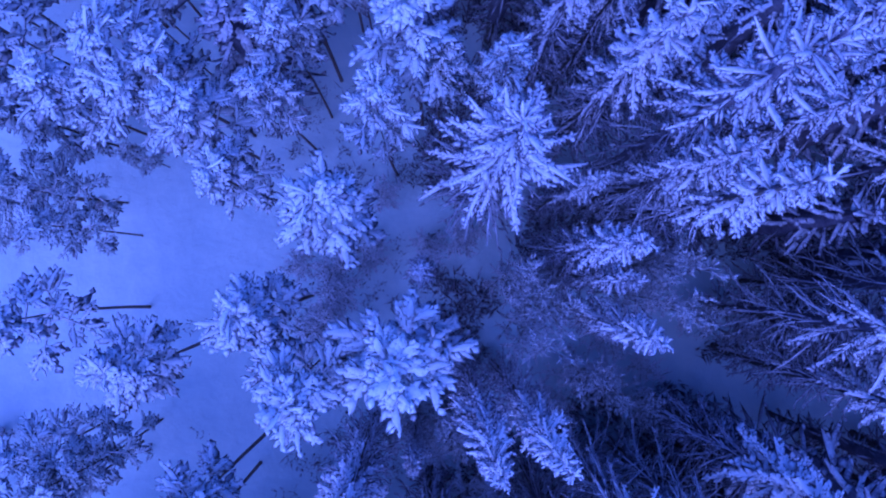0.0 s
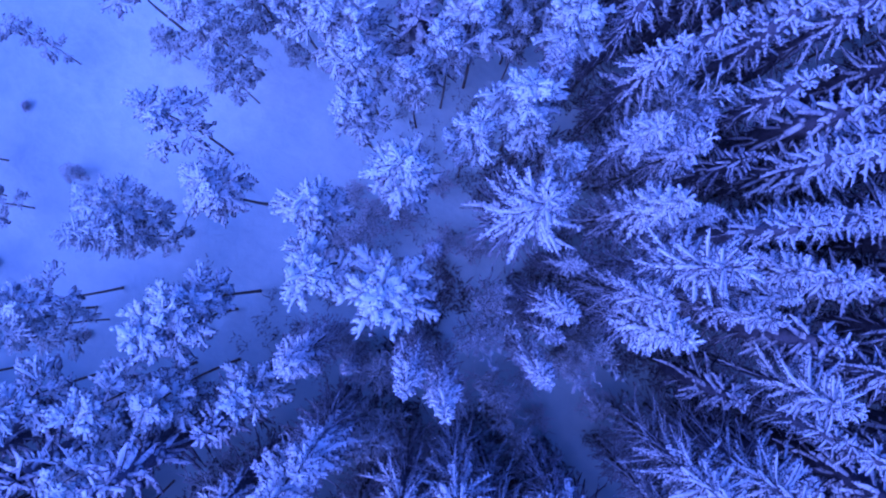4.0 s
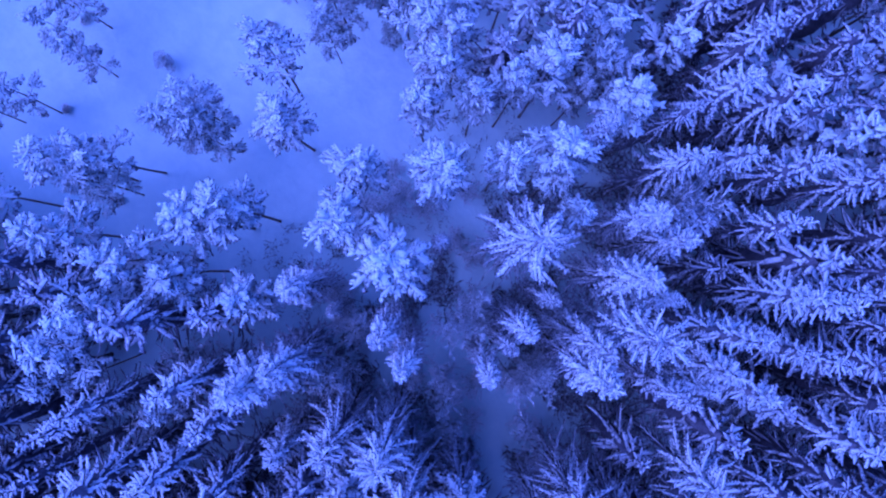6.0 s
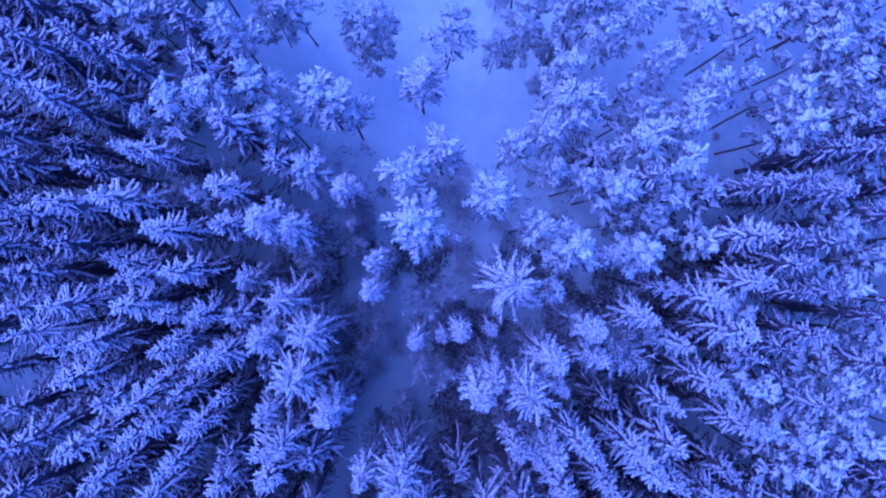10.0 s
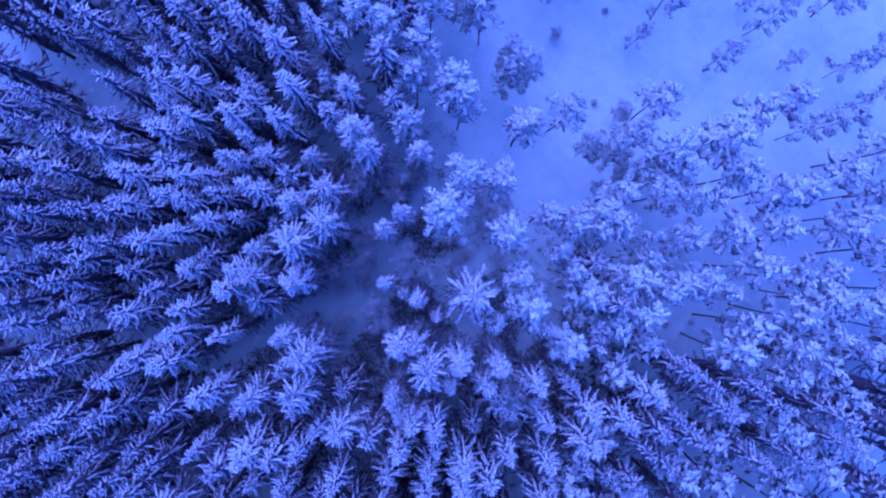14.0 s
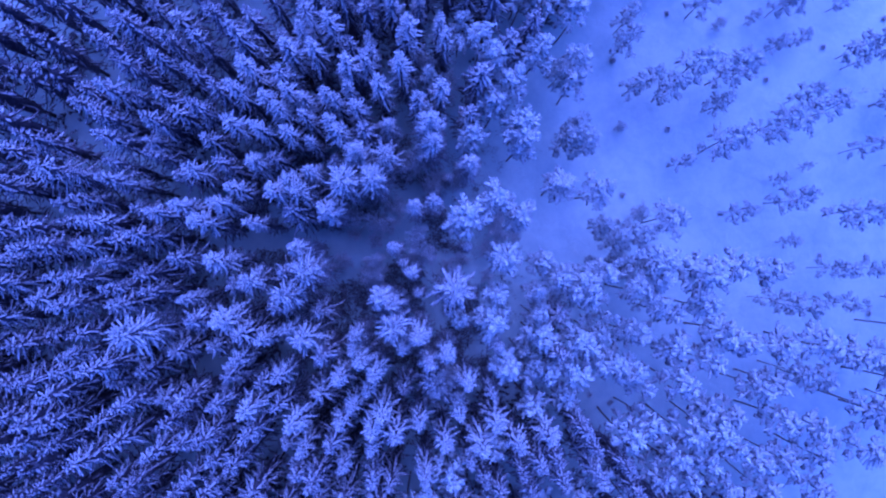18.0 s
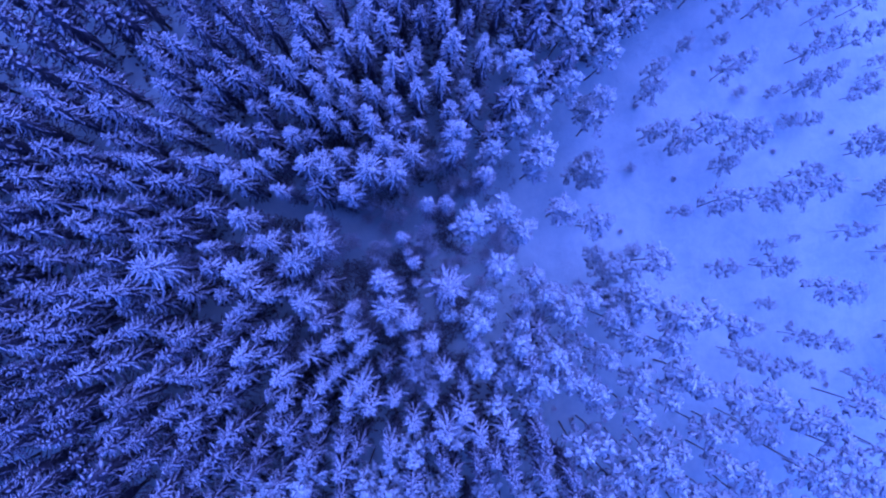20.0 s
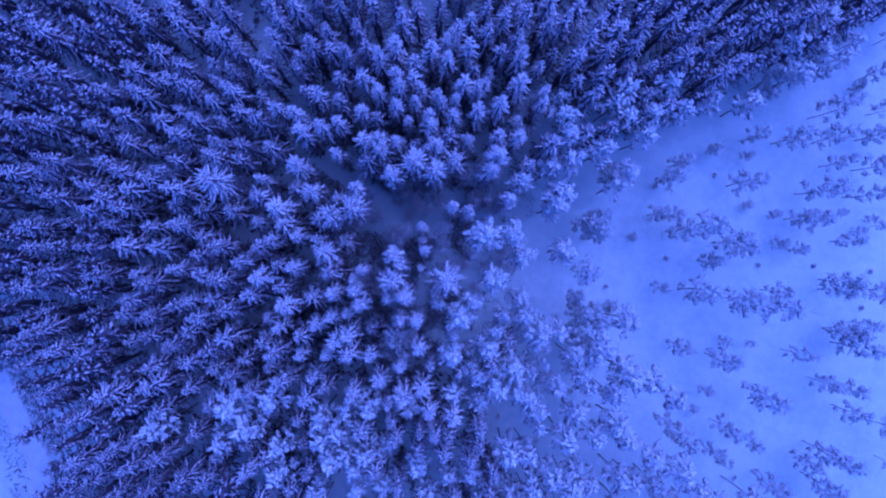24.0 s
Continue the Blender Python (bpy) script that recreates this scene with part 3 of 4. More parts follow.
PINES += [(-26.1, 30.2, 15.0, 1.6), (-21.1, 24.3, 17.5, 1.9), (-31.6, 33.2, 15.8, 1.9), (-30.4, 28.7, 15.0, 1.7), (-25.2, 23.4, 16.8, 1.7), (-33.0, 29.1, 14.0, 1.5), (-36.5, 29.1, 13.0, 1.5), (-30.0, 22.9, 16.0, 1.7), (-28.4, 20.8, 16.5, 2.0), (-34.3, 24.3, 15.6, 1.9), (-38.7, 25.6, 17.0, 1.9), (-36.4, 15.8, 15.6, 1.7), (-31.7, 13.4, 17.0, 2.0), (-39.1, -30.5, 13.0, 1.8), (-45.1, -36.3, 14.0, 1.8), (-47.8, -39.8, 14.0, 1.6), (-42.4, -39.2, 16.0, 1.8), (-46.5, -43.9, 16.0, 1.8), (35.7, 33.9, 20.0, 1.9), (-27.7, 40.4, 14.0, 1.7), (-33.8, 42.6, 14.0, 1.8), (-30.8, 38.3, 14.0, 1.8), (-34.9, 38.8, 14.0, 1.8), (-35.7, 35.5, 15.0, 1.8)]
PINES += [(-39.3, 38.7, 17.3, 1.9), (-45.5, 37.8, 17.4, 1.9), (-42.4, 35.0, 17.9, 2.0), (-38.7, 30.9, 13.0, 1.6), (-49.6, 37.7, 16.2, 1.8), (-47.4, 33.7, 16.3, 2.0), (-42.1, 28.0, 17.6, 1.7), (-53.0, 34.0, 17.7, 1.7), (-46.2, 29.4, 16.8, 1.8), (-51.5, 28.2, 15.7, 1.7), (-52.3, -42.9, 13.0, 1.7), (-56.7, 36.0, 16.3, 1.8), (-56.7, 31.5, 18.1, 1.9), (-14.2, 11.0, 18.1, 1.8), (-15.1, 14.0, 18.6, 0.9), (-16.2, 16.1, 19.3, 0.9), (-22.6, 12.2, 17.9, 1.8), (-21.1, 14.6, 18.8, 1.4), (-12.6, 18.9, 18.3, 1.6), (-16.5, 22.9, 18.3, 1.2), (-23.1, 30.4, 18.9, 1.7), (-18.2, -25.0, 17.5, 1.7), (-19.7, -23.1, 18.1, 1.5), (27.0, 34.2, 18.4, 1.7)]
PINES += [(11.3, 29.7, 18.4, 2.0), (9.5, 32.0, 18.2, 1.7), (6.5, 31.7, 19.1, 1.8)]
OPEN_PINES = []
OPEN_PINES += [(-20.7, 9.7, 13.0, 1.7), (-23.1, 10.7, 13.0, 1.6), (-20.4, 9.6, 10.0, 1.2)]
OPEN_PINES += [(-21.0, -6.5, 14.0, 1.7), (-19.1, -7.3, 14.0, 1.6), (-20.3, -8.6, 14.0, 1.6), (-18.1, 8.4, 7.0, 0.8), (-20.8, 6.3, 14.0, 1.5), (-23.2, 6.5, 15.0, 1.7), (-20.0, 4.2, 13.0, 1.3), (-33.2, -0.4, 9.1, 1.0), (-41.9, -9.5, 14.3, 2.0), (-32.7, -12.0, 10.4, 1.2), (-42.4, -19.2, 13.0, 1.7), (-31.9, -20.2, 10.4, 1.3), (-37.9, -24.1, 6.0, 1.0), (-38.0, 20.2, 14.3, 1.3), (-44.5, 14.5, 6.0, 0.9), (-37.9, 8.2, 10.4, 1.3), (-46.1, 6.0, 5.0, 0.8), (-51.4, -3.5, 10.4, 1.2), (-54.8, -11.0, 6.0, 1.0), (-55.2, -16.1, 10.4, 1.6), (-49.9, -15.8, 5.0, 0.8), (-57.1, -25.7, 10.4, 1.2), (-43.7, -24.3, 5.0, 0.8), (-48.4, -27.8, 13.0, 1.6)]
OPEN_PINES += [(-43.1, -27.1, 10.4, 1.2), (-46.3, 23.4, 13.0, 1.2), (-47.4, 19.2, 11.7, 1.2), (-51.0, 20.3, 11.7, 1.3), (-50.4, 5.6, 4.0, 0.6), (-56.7, 5.5, 10.4, 1.2), (-63.0, 0.7, 11.7, 1.5), (-67.0, -1.3, 9.1, 1.2), (-66.8, -7.0, 13.0, 1.6), (-64.0, -16.1, 5.0, 0.7), (-67.5, -17.8, 5.0, 0.8), (-65.5, -18.4, 5.0, 0.7), (-61.9, -21.5, 11.7, 1.3), (-62.4, -26.2, 13.0, 1.6), (-64.2, -31.7, 10.4, 1.2), (-62.9, -35.8, 10.4, 1.3), (-59.2, -39.4, 5.0, 0.8), (-61.9, -47.8, 11.7, 1.4), (-57.7, -51.7, 11.7, 1.3), (-66.3, 26.2, 13.0, 1.4), (-65.4, 20.2, 13.0, 1.5), (-75.7, 19.5, 10.4, 1.2), (-74.1, 14.1, 11.7, 1.6), (-66.9, 12.7, 10.4, 1.4)]
OPEN_PINES += [(-64.7, 9.0, 11.7, 1.4), (-64.9, 2.6, 13.0, 1.8), (-43.0, -35.8, 12.5, 1.6), (-50.5, -39.2, 14.5, 1.8), (-53.6, -33.3, 14.5, 1.8), (-55.0, -29.3, 12.5, 1.6), (-62.0, -31.3, 9.5, 1.5), (-60.5, -41.4, 9.5, 1.3), (-59.9, -39.5, 3.2, 0.8), (-54.0, -20.4, 14.5, 1.8), (-45.9, -16.6, 3.2, 0.8), (-53.0, -15.8, 9.5, 1.3), (-61.4, -18.7, 3.2, 0.7), (-61.4, -13.9, 9.5, 1.3), (-30.4, -11.7, 9.5, 1.3), (-34.0, -9.6, 12.5, 1.5), (-37.5, -11.1, 14.5, 2.1), (-45.4, -9.2, 9.5, 1.3), (-51.4, -11.3, 6.0, 1.1), (-40.1, -6.1, 9.5, 1.3), (-28.3, -7.5, 3.2, 0.7), (-21.0, -16.0, 12.5, 1.6), (-30.7, -17.3, 12.5, 1.5), (-43.3, -33.6, 9.5, 1.5)]
OPEN_PINES += [(-60.6, -7.2, 12.5, 1.6), (-37.9, -0.7, 14.5, 2.0), (-45.4, -0.8, 14.5, 2.0), (-50.8, -0.9, 14.5, 2.0), (-60.8, -5.6, 12.5, 1.5), (-26.4, 4.3, 6.0, 1.1), (-44.4, 8.7, 12.5, 1.6), (-63.0, 0.5, 12.5, 1.5), (-62.3, 9.1, 9.5, 1.3), (-51.7, 13.0, 14.5, 2.0), (-43.9, 17.9, 3.2, 0.8), (-41.1, 22.0, 12.5, 1.6), (-55.9, 26.2, 12.5, 1.6), (-63.3, 19.6, 12.5, 1.5), (-63.9, 24.7, 12.5, 1.5), (-61.5, 21.9, 9.5, 1.4), (-46.0, 30.9, 12.5, 1.5)]
BIRCHES = []
BIRCHES += [(-7.8, -1.0, 7.0, 1.2), (-8.9, -1.8, 6.0, 1.2), (-7.6, -4.2, 5.0, 1.0), (-4.5, -7.2, 7.0, 1.2), (-2.5, -8.5, 6.0, 1.4), (-1.3, -7.5, 9.0, 1.5), (0.4, -10.6, 14.0, 1.8), (5.1, -10.1, 9.0, 1.4), (4.1, -6.4, 8.0, 1.4), (6.9, -10.2, 5.0, 1.2), (5.9, -4.5, 9.0, 1.4), (2.4, -1.8, 17.0, 1.2), (7.3, -5.4, 8.0, 1.4), (9.3, -6.7, 8.0, 1.2), (10.4, -5.2, 4.0, 1.0), (8.0, -3.2, 6.0, 1.1), (3.2, -0.5, 17.0, 1.3), (12.7, -1.8, 8.0, 1.3), (8.0, -0.6, 17.5, 1.1), (9.8, -0.2, 8.0, 1.3), (3.7, 0.4, 9.0, 1.5), (8.6, 1.1, 17.5, 1.2), (9.7, 1.5, 9.0, 1.4), (1.9, 0.6, 17.0, 1.2)]
BIRCHES += [(10.8, 9.7, 6.0, 1.3), (6.7, 10.0, 8.0, 1.3), (4.9, 14.9, 19.0, 2.2), (0.0, 3.1, 3.0, 1.2), (-4.5, 5.9, 3.0, 1.0), (-2.0, 2.5, 3.0, 1.1), (-5.6, 2.5, 3.5, 1.2), (-7.4, 1.5, 6.0, 1.2), (-9.6, 1.9, 5.0, 1.0), (-7.2, 0.3, 7.0, 1.3), (-6.4, -18.7, 13.0, 2.0), (-5.0, -22.1, 12.0, 2.0), (16.1, -3.3, 6.0, 1.2), (6.4, 17.1, 14.0, 2.0), (5.0, 16.3, 17.0, 2.2), (21.3, 12.0, 8.3, 2.2)]
SHRUBS = [(-28.9, -7.6), (-34.9, -5.3), (-24.3, 4.6), (-22.5, 6.2), (-26.1, 1.4), (-27.5, 4.7), (-50.2, -7.4), (-40.1, -20.6), (-48.0, -22.4), (-41.0, 27.7), (-49.6, 18.2), (-10.9, 23.7), (-12.8, 25.9), (-15.1, 27.8), (-9.6, 22.3), (-68.9, -4.1), (-59.5, -9.3), (-53.6, 27.9), (12.7, -34.4), (13.7, -33.1), (-21.8, -17.7), (-30.7, -16.7), (-18.6, 30.8), (-20.0, 28.6), (-23.5, 22.2), (-23.8, 19.3), (-31.5, 21.5), (-31.4, 18.7), (-69.1, -10.4), (-35.8, -11.0)]

def ring(rows, least, most):
    return [r for r in rows if least <= math.hypot(r[0] - 2, r[1] + 1) < most]


SPRUCE_LABEL = "tall narrow spruce with snow-laden boughs in the dense stand"
BROAD_LABEL = "broad old spruce with long spread snowy boughs"
STAND, EDGE = "spruces of the stand", "pines at the forest edge"
PINE_LABEL = "tall pine with a ragged crown white with snow"
plant([spruce(10 + i, 1.25, 22, 9, 11, 0.072, 0.3, tuft=0.85, snow=(3.6, 8.0)) for i in range(5)], ring(SPRUCES, 0, 15), SPRUCE_LABEL, "spruce", STAND, (1.08, 20), 1)
plant([spruce(15 + i, 1.4, 18, 8, 6, 0.096, 0.28, tuft=0.75, slope=6.0, snow=(4.5, 9.5)) for i in range(5)], ring(SPRUCES, 15, 27), SPRUCE_LABEL, "spruce", STAND, (1.3, 20), 13)
plant([spruce(20 + i, 1.6, 17, 7, 4, 0.12, 0.28, DIM_SPRUCE, -0.15, slope=6.6, snow=(5.5, 10.0)) for i in range(6)], ring(SPRUCES, 27, 200), SPRUCE_LABEL, "spruce", STAND, (1.42, 20), 2)
GREAT = [r for r in BROAD_SPRUCES if r[3] >= 2.7]
BROAD_SPRUCES = [r for r in BROAD_SPRUCES if r not in GREAT]
plant([spruce(46 + i, 3.4, 19, 9, 15, 0.105, 0.4, SPRUCE, 0.1, 0.75, 6.0, (4.5, 8.5)) for i in range(2)], GREAT,
      "very large old spruce with long arching snowy boughs", "spruce", STAND, (3.4, 20), 17)
plant([spruce(30 + i, 2.1, 20, 9, 18, 0.076, 0.46, SPRUCE, 0.15, 0.8, 4.8, (4.0, 8.5)) for i in range(5)], ring(BROAD_SPRUCES, 0, 17), BROAD_LABEL, "spruce", STAND, (1.85, 20), 3)
plant([spruce(35 + i, 2.1, 16, 8, 9, 0.095, 0.34, SPRUCE, 0.1, 0.68, 5.2, (4.5, 9.5)) for i in range(5)], ring(BROAD_SPRUCES, 17, 29), BROAD_LABEL, "spruce", STAND, (2.15, 20), 14)
plant([spruce(40 + i, 2.1, 17, 7, 4, 0.13, 0.32, DIM_SPRUCE, -0.15, slope=6.6, snow=(5.5, 10.0)) for i in range(6)], ring(BROAD_SPRUCES, 29, 200), BROAD_LABEL, "spruce", STAND, (1.95, 20), 4)
plant([pine(50 + i, 1.9, 18, 5, 12, 0.1, 11.5, PINE, 0.09) for i in range(6)], ring(PINES, 0, 19), PINE_LABEL, "pine", EDGE, (1.38, 20), 5)
plant([pine(56 + i, 1.9, 16, 4, 8, 0.1, 10.5, PINE, 0.085) for i in range(4)], ring(PINES, 19, 30), PINE_LABEL, "pine", EDGE, (1.45, 20), 15)
plant([pine(60 + i, 1.9, 15, 3, 5, 0.15, 10.5, PINE, 0.085) for i in range(4)], ring(PINES, 30, 200), PINE_LABEL, "pine", EDGE, (1.38, 20), 6)
FIELD_LABEL, FIELD = "slender pine with thin snow on dark needles, on open snow", "pines on the clearing"
plant([pine(66 + i, 1.6, 19, 4, 12, 0.064, 5.0, OPEN_PINE, 0.055) for i in range(4)], ring(OPEN_PINES, 0, 30), FIELD_LABEL, "pine", FIELD, (1.3, 20), 9)
plant([pine(72 + i, 1.5, 16, 3, 6, 0.092, 4.0, OPEN_PINE, 0.05) for i in range(6)], ring(OPEN_PINES, 30, 200), FIELD_LABEL, "pine", FIELD, (1.2, 20), 10)
plant([birch(80 + i, 13) for i in range(4)], BIRCHES, "leafless birch with frosted twigs between the conifers", "birch", "bare birches", (1.55, 10), 7)
plant([shrub(80 + i) for i in range(4)], [(x, y, 0.7, 0.75) for x, y in SHRUBS], "low frosted leafless bush standing out of the snow", "shrub", "bushes on the snow", (1, 1), 8)


# ---- the rest of the stand, between and behind the trees above ----
OPEN_LAND = [(-68, -63), (-63, -54), (-49, -42), (-32, -28.6), (-19, -21), (-12.3, -12.7), (-11.2, -4), (-10.4, 6), (-11, 17),
             (-7.5, 23.7), (-10, 30.7), (-23, 37.7), (-28, 44), (-60, 75), (-130, 60), (-130, -60)]
GLADES = [[(16.7, -38.2), (15.7, -33.6), (12.5, -32), (8.8, -35), (11, -43.3), (17, -42)], [(33.3, -20), (30.7, -16.8), (26.7, -15.8), (25.4, -19), (30, -22.7)],
          [(73, 36.5), (66.3, 37.3), (63.8, 39.3), (58.6, 45.5), (55, 48.5), (54, 58), (72, 62)],
          [(83.0, 28.9), (57.7, 30.9), (53.7, 35.2), (53.6, 39.1), (49.6, 40.1), (49.0, 47.1), (76.5, 57.4)]]
RIDE = [(37.8, -27.8), (33.9, -22.9), (28.4, -17.3), (28.6, -11.6), (21.2, -7.9), (12.0, -5.1), (8.7, -3.0), (10.2, -5.6), (5.5, -4.2), (2.0, -2.8)]


def inside(x, y, ring):
    odd = False
    for (x1, y1), (x2, y2) in zip(ring, ring[-1:] + ring[:-1]):
        if (y1 > y) != (y2 > y) and x < (x2 - x1) * (y - y1) / (y2 - y1) + x1:
            odd = not odd
    return odd


def off_line(x, y, line):
    best = 1e9
    for (a, b), (c, d) in zip(line, line[1:]):
        u = min(1, max(0, ((x - a) * (c - a) + (y - b) * (d - b)) / ((c - a) ** 2 + (d - b) ** 2)))
        best = min(best, math.hypot(x - a - u * (c - a), y - b - u * (d - b)))
    return best


def scatter(seed, tries, gap):
    rng, made, cells = random.Random(seed), [], {}
    for x, y, _, wide in SPRUCES + BROAD_SPRUCES + PINES + OPEN_PINES:
        cells.setdefault((int(x // 4), int(y // 4)), []).append((x, y, 2.4))
    for _ in range(tries):
        u, v = rng.uniform(-90, 90), rng.uniform(-66, 66)
        x, y = 0.978 * u - 0.21 * v, 0.978 * v + 0.21 * u
        if inside(x, y, OPEN_LAND) or any(inside(x, y, g) for g in GLADES) or off_line(x, y, RIDE) < 2.6 or math.hypot(x, y) < 15:
            continue
        i, j = int(x // 4), int(y // 4)
        if any(math.hypot(x - a, y - b) < d for p in (i - 1, i, i + 1) for q in (j - 1, j, j + 1) for a, b, d in cells.get((p, q), ())):
            continue
        cells.setdefault((i, j), []).append((x, y, gap))
        made.append((x, y, rng.uniform(15.0, 20.5), rng.uniform(1.6, 2.35)))
    return sorted(made, key=lambda r: math.hypot(r[0] - 8, r[1]))


def joined(name, kinds, rows, unit, seed):
    """One mesh of many trees that nobody could count."""
    rng, verts, faces, slots, mats, start = random.Random(seed), [], [], [], [BARK, DIM_SPRUCE, SHADE_NEEDLES], 0
    data = []
    for ob in kinds:
        for o in ob.children:
            me = o.data
            co = np.empty(len(me.vertices) * 3)
            me.vertices.foreach_get("co", co)
            data.append((ob.name, co.reshape(-1, 3), [tuple(p.vertices) for p in me.polygons], ("trunk", "crown", "inner_crown").index(o.name.split(".")[0])))
    for x, y, high, wide in rows:
        pick, a = kinds[rng.randrange(len(kinds))].name, rng.uniform(0, 6.3)
        k = wide / unit[0]
        turn = np.array([[k * math.cos(a), -k * math.sin(a), 0], [k * math.sin(a), k * math.cos(a), 0], [0, 0, high / unit[1]]])
        for owner, co, polys, slot in data:
            if owner == pick:
                verts.append(co @ turn.T + (x, y, ground_height(x, y)))
                faces += [tuple(i + start for i in p) for p in polys]
                slots += [slot] * len(polys)
                start += len(co)
    me = bpy.data.meshes.new(name)
    me.from_pydata(np.concatenate(verts), [], faces)
    for m in mats:
        me.materials.append(m)
    me.polygons.foreach_set("material_index", slots)
    me.polygons.foreach_set("use_smooth", [True] * len(faces))
    for ob in kinds:
        for o in (*ob.children_recursive, ob):
            bpy.data.objects.remove(o)
    return new(name, me)


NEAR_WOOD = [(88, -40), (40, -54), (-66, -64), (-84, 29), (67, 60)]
rest = scatter(5, 40000, 3.3)
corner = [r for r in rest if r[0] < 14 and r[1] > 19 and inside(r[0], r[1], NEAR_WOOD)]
rest = [r for r in rest if r not in corner]
plant([pine(95 + i, 1.8, 14, 3, 4, 0.14, 11.0, PINE) for i in range(4)], corner, PINE_LABEL, "pine", EDGE, (1.6, 20), 16)
plant([spruce(90 + i, 1.9, 15, 7, 3, 0.14, 0.28, DIM_SPRUCE, -0.15, slope=6.6, snow=(5.5, 10.0)) for i in range(5)], rest[:120], SPRUCE_LABEL, "spruce", STAND, (1.7, 20), 11)
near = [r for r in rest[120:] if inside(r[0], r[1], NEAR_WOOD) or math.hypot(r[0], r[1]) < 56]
tagged(joined("far_woods", [spruce(100 + i, 1.9, 11, 6, 2, 0.165, 0.28, DIM_SPRUCE, -0.15, slope=6.4, snow=(5.0, 9.5)) for i in range(5)], near, (1.65, 20), 12),
       "dense snow-covered spruce wood around the stand", "woods", kind="stuff")
tagged(joined("outer_woods", [spruce(110 + i, 1.9, 11, 6, 1, 0.22, 0.25) for i in range(4)], [r for r in rest[120:] if r not in near][::4], (1.7, 20), 13),
       "snow-covered spruce wood farther out", "woods", kind="stuff")


# ---- heather and bilberry stalks through the snow under the trees, and brush for floor shade ----
def undergrowth(seed, spots, stalks, size, width, free, mat):
    """Low bushes and heather in patches under the trees, partly added for floor shade; clear of the ride and of the
    open snow.
    """
    rng, s = random.Random(seed), Shape()
    for x, y in spots(rng):
        patch = noise.noise((x * 0.16, y * 0.16, 2.0)) + 0.6 * noise.noise((x * 0.45, y * 0.45, 5.0))
        if off_line(x, y, RIDE) < free or any(inside(x, y, g) for g in GLADES) or (inside(x, y, OPEN_LAND) and rng.random() < 0.985) or patch < -0.1 + 0.2 * rng.random():
            continue
        z, grown = ground_height(x, y), size * rng.uniform(0.4, 1.2)
        for _ in range(stalks):
            a, lean = rng.uniform(0, 6.3), rng.uniform(0.1, 0.75)
            foot = Vector((x + rng.gauss(0, 0.22), y + rng.gauss(0, 0.22), z - 0.05))
            s.spindle(foot, foot + grown * Vector((lean * math.cos(a), lean * math.sin(a), rng.uniform(0.4, 1.0))), width * rng.uniform(0.6, 1.4), rng, 3)
    return new("undergrowth", s.mesh("undergrowth", mat, True))


def middle(rng):
    return [(rng.gauss(4, 13), rng.gauss(0, 13)) for _ in range(2400)]


# extra brush that deepens the shade in the gaps between the spruces
def under_spruces(rng):
    return [(rng.uniform(-2, 24), rng.uniform(-17, 21)) for _ in range(5600)]


# brush over the whole stand, added to darken its floor like shade
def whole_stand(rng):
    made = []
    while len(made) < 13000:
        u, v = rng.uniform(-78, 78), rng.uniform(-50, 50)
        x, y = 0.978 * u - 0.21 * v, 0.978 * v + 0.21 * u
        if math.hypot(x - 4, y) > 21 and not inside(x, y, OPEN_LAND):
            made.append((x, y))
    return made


tagged(undergrowth(21, middle, 13, 0.85, 0.028, 1.1, BRUSH), "dark low stalks poking through the snow", "undergrowth", kind="stuff")
tagged(undergrowth(23, under_spruces, 7, 1.2, 0.07, 1.3, BRUSH), "dark bare brush added to deepen the shade between the spruces", "undergrowth", kind="stuff")
tagged(undergrowth(22, whole_stand, 3, 1.1, 0.22, 2.0, SHADE_BRUSH), "dark low brush added as shade on the floor of the stand", "undergrowth", kind="stuff")

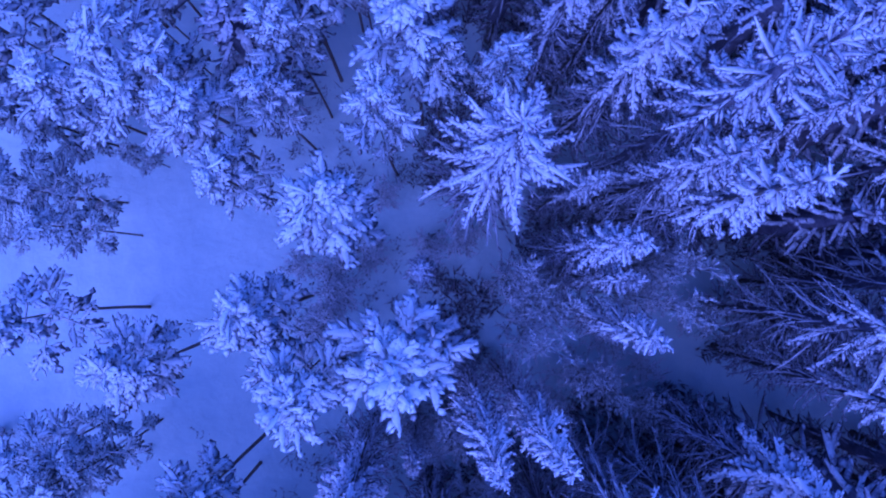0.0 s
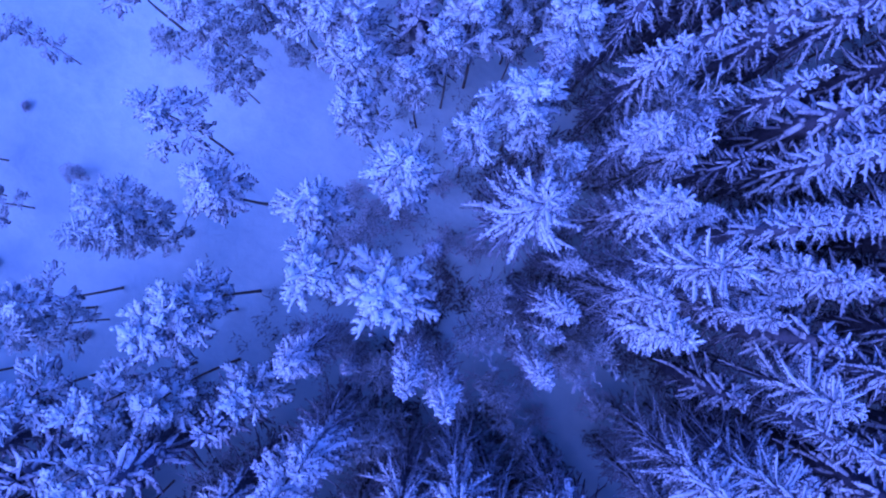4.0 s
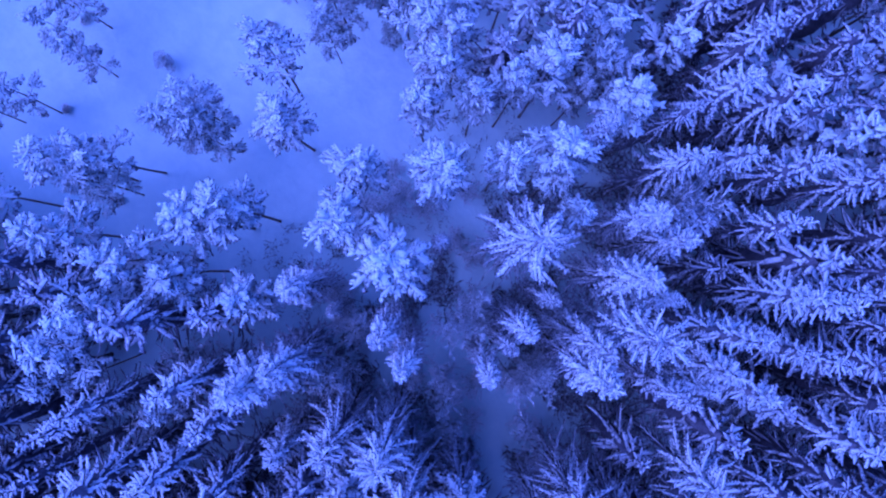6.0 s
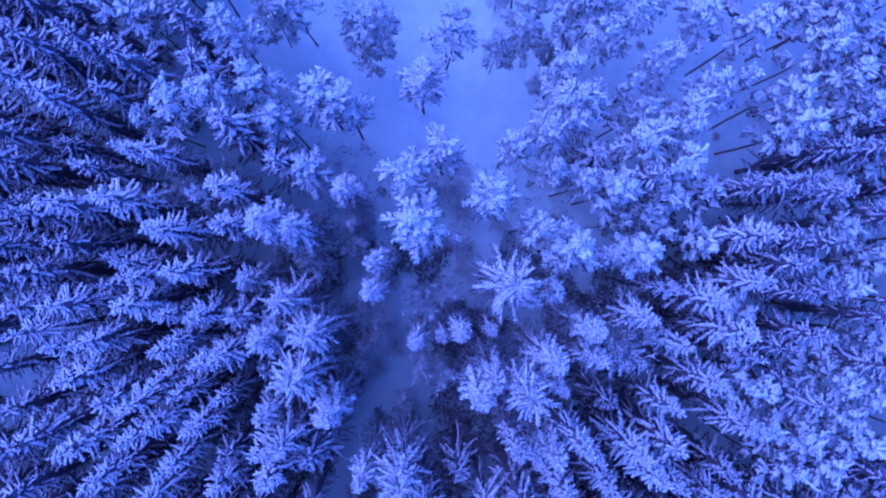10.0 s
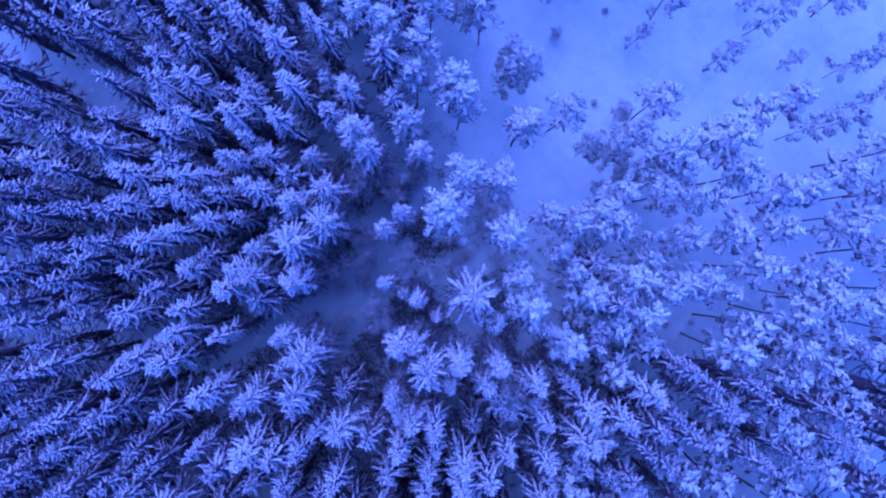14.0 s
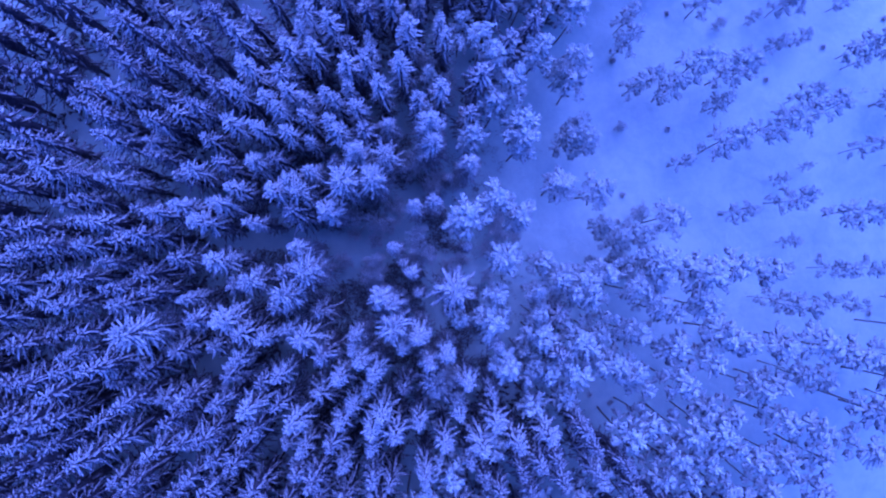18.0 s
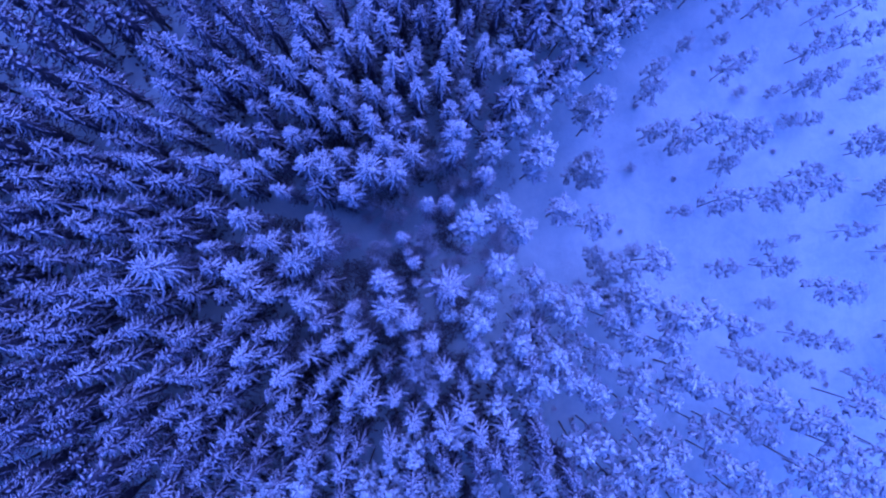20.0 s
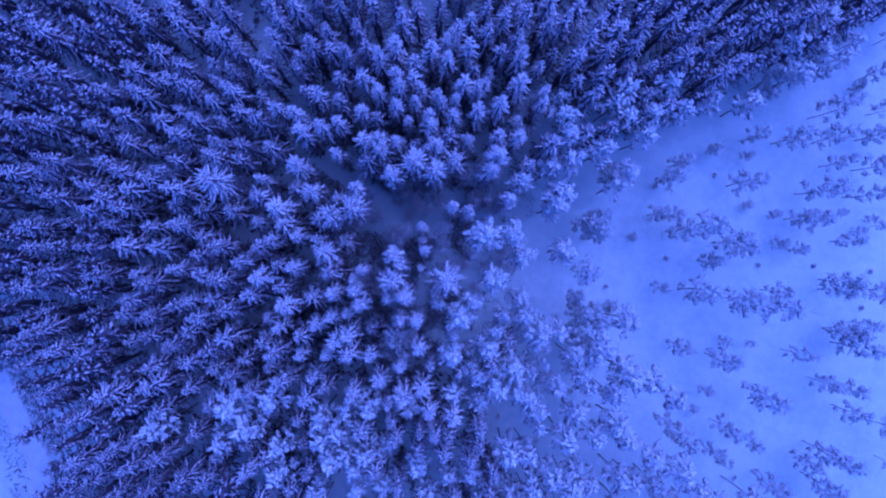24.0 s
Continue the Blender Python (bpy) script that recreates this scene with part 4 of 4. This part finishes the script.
# ---- the ploughed lane that passes the far corner of the wood ----
def lane(line, half):
    s, n = Shape(), len(line)
    profile = ((-1.35, -0.05), (-1.1, 0.32), (-0.85, 0.1), (-0.5, 0.04), (-0.3, 0.1), (0.3, 0.1), (0.5, 0.04), (0.85, 0.1), (1.1, 0.3), (1.35, -0.05))
    for i, (x, y) in enumerate(line):
        (x0, y0), (x1, y1) = line[max(i - 1, 0)], line[min(i + 1, n - 1)]
        d = math.hypot(x1 - x0, y1 - y0)
        nx, ny = -(y1 - y0) / d, (x1 - x0) / d
        for k, z in profile:
            jog = 0.12 * noise.noise((x * 0.5 + k, y * 0.5, k))
            px, py = x + nx * half * k, y + ny * half * k
            s.v.append((px, py, ground_height(px, py) + z + jog * (abs(k) > 0.9)))
    w = len(profile)
    s.f = [(i * w + k, i * w + k + 1, (i + 1) * w + k + 1, (i + 1) * w + k) for i in range(n - 1) for k in range(w - 1)]
    return new("road", s.mesh("road", PACKED, True))


LANE = [(106, 2), (95, 10), (85, 18.5), (75.4, 27.8), (69.3, 34.5), (66.8, 38.1), (64.2, 41.4), (61.4, 44.7), (58.8, 48.4), (57, 54), (56, 62), (54, 75)]
tagged(lane(LANE, 1.4), "narrow ploughed forest lane of packed snow with low banks", "road", kind="structure")


def roadside_brush(seed):
    rng, s = random.Random(seed), Shape()
    for (x0, y0), (x1, y1) in zip(LANE, LANE[1:]):
        d = math.hypot(x1 - x0, y1 - y0)
        for _ in range(int(60 * d)):
            u, off = rng.random(), rng.choice((1, 1, 1, -1)) * rng.uniform(1.9, 4.6)
            x, y = x0 + u * (x1 - x0) - off * (y1 - y0) / d, y0 + u * (y1 - y0) + off * (x1 - x0) / d
            foot, size = Vector((x, y, ground_height(x, y) - 0.05)), rng.uniform(0.3, 1.1)
            s.spindle(foot, foot + size * Vector((rng.gauss(0, 0.5), rng.gauss(0, 0.5), rng.uniform(0.5, 1.0))), rng.uniform(0.04, 0.09), rng, 3)
    return new("roadside_brush", s.mesh("roadside_brush", BRUSH, True))


tagged(roadside_brush(33), "dark low brush along the banks of the lane", "undergrowth", kind="stuff")
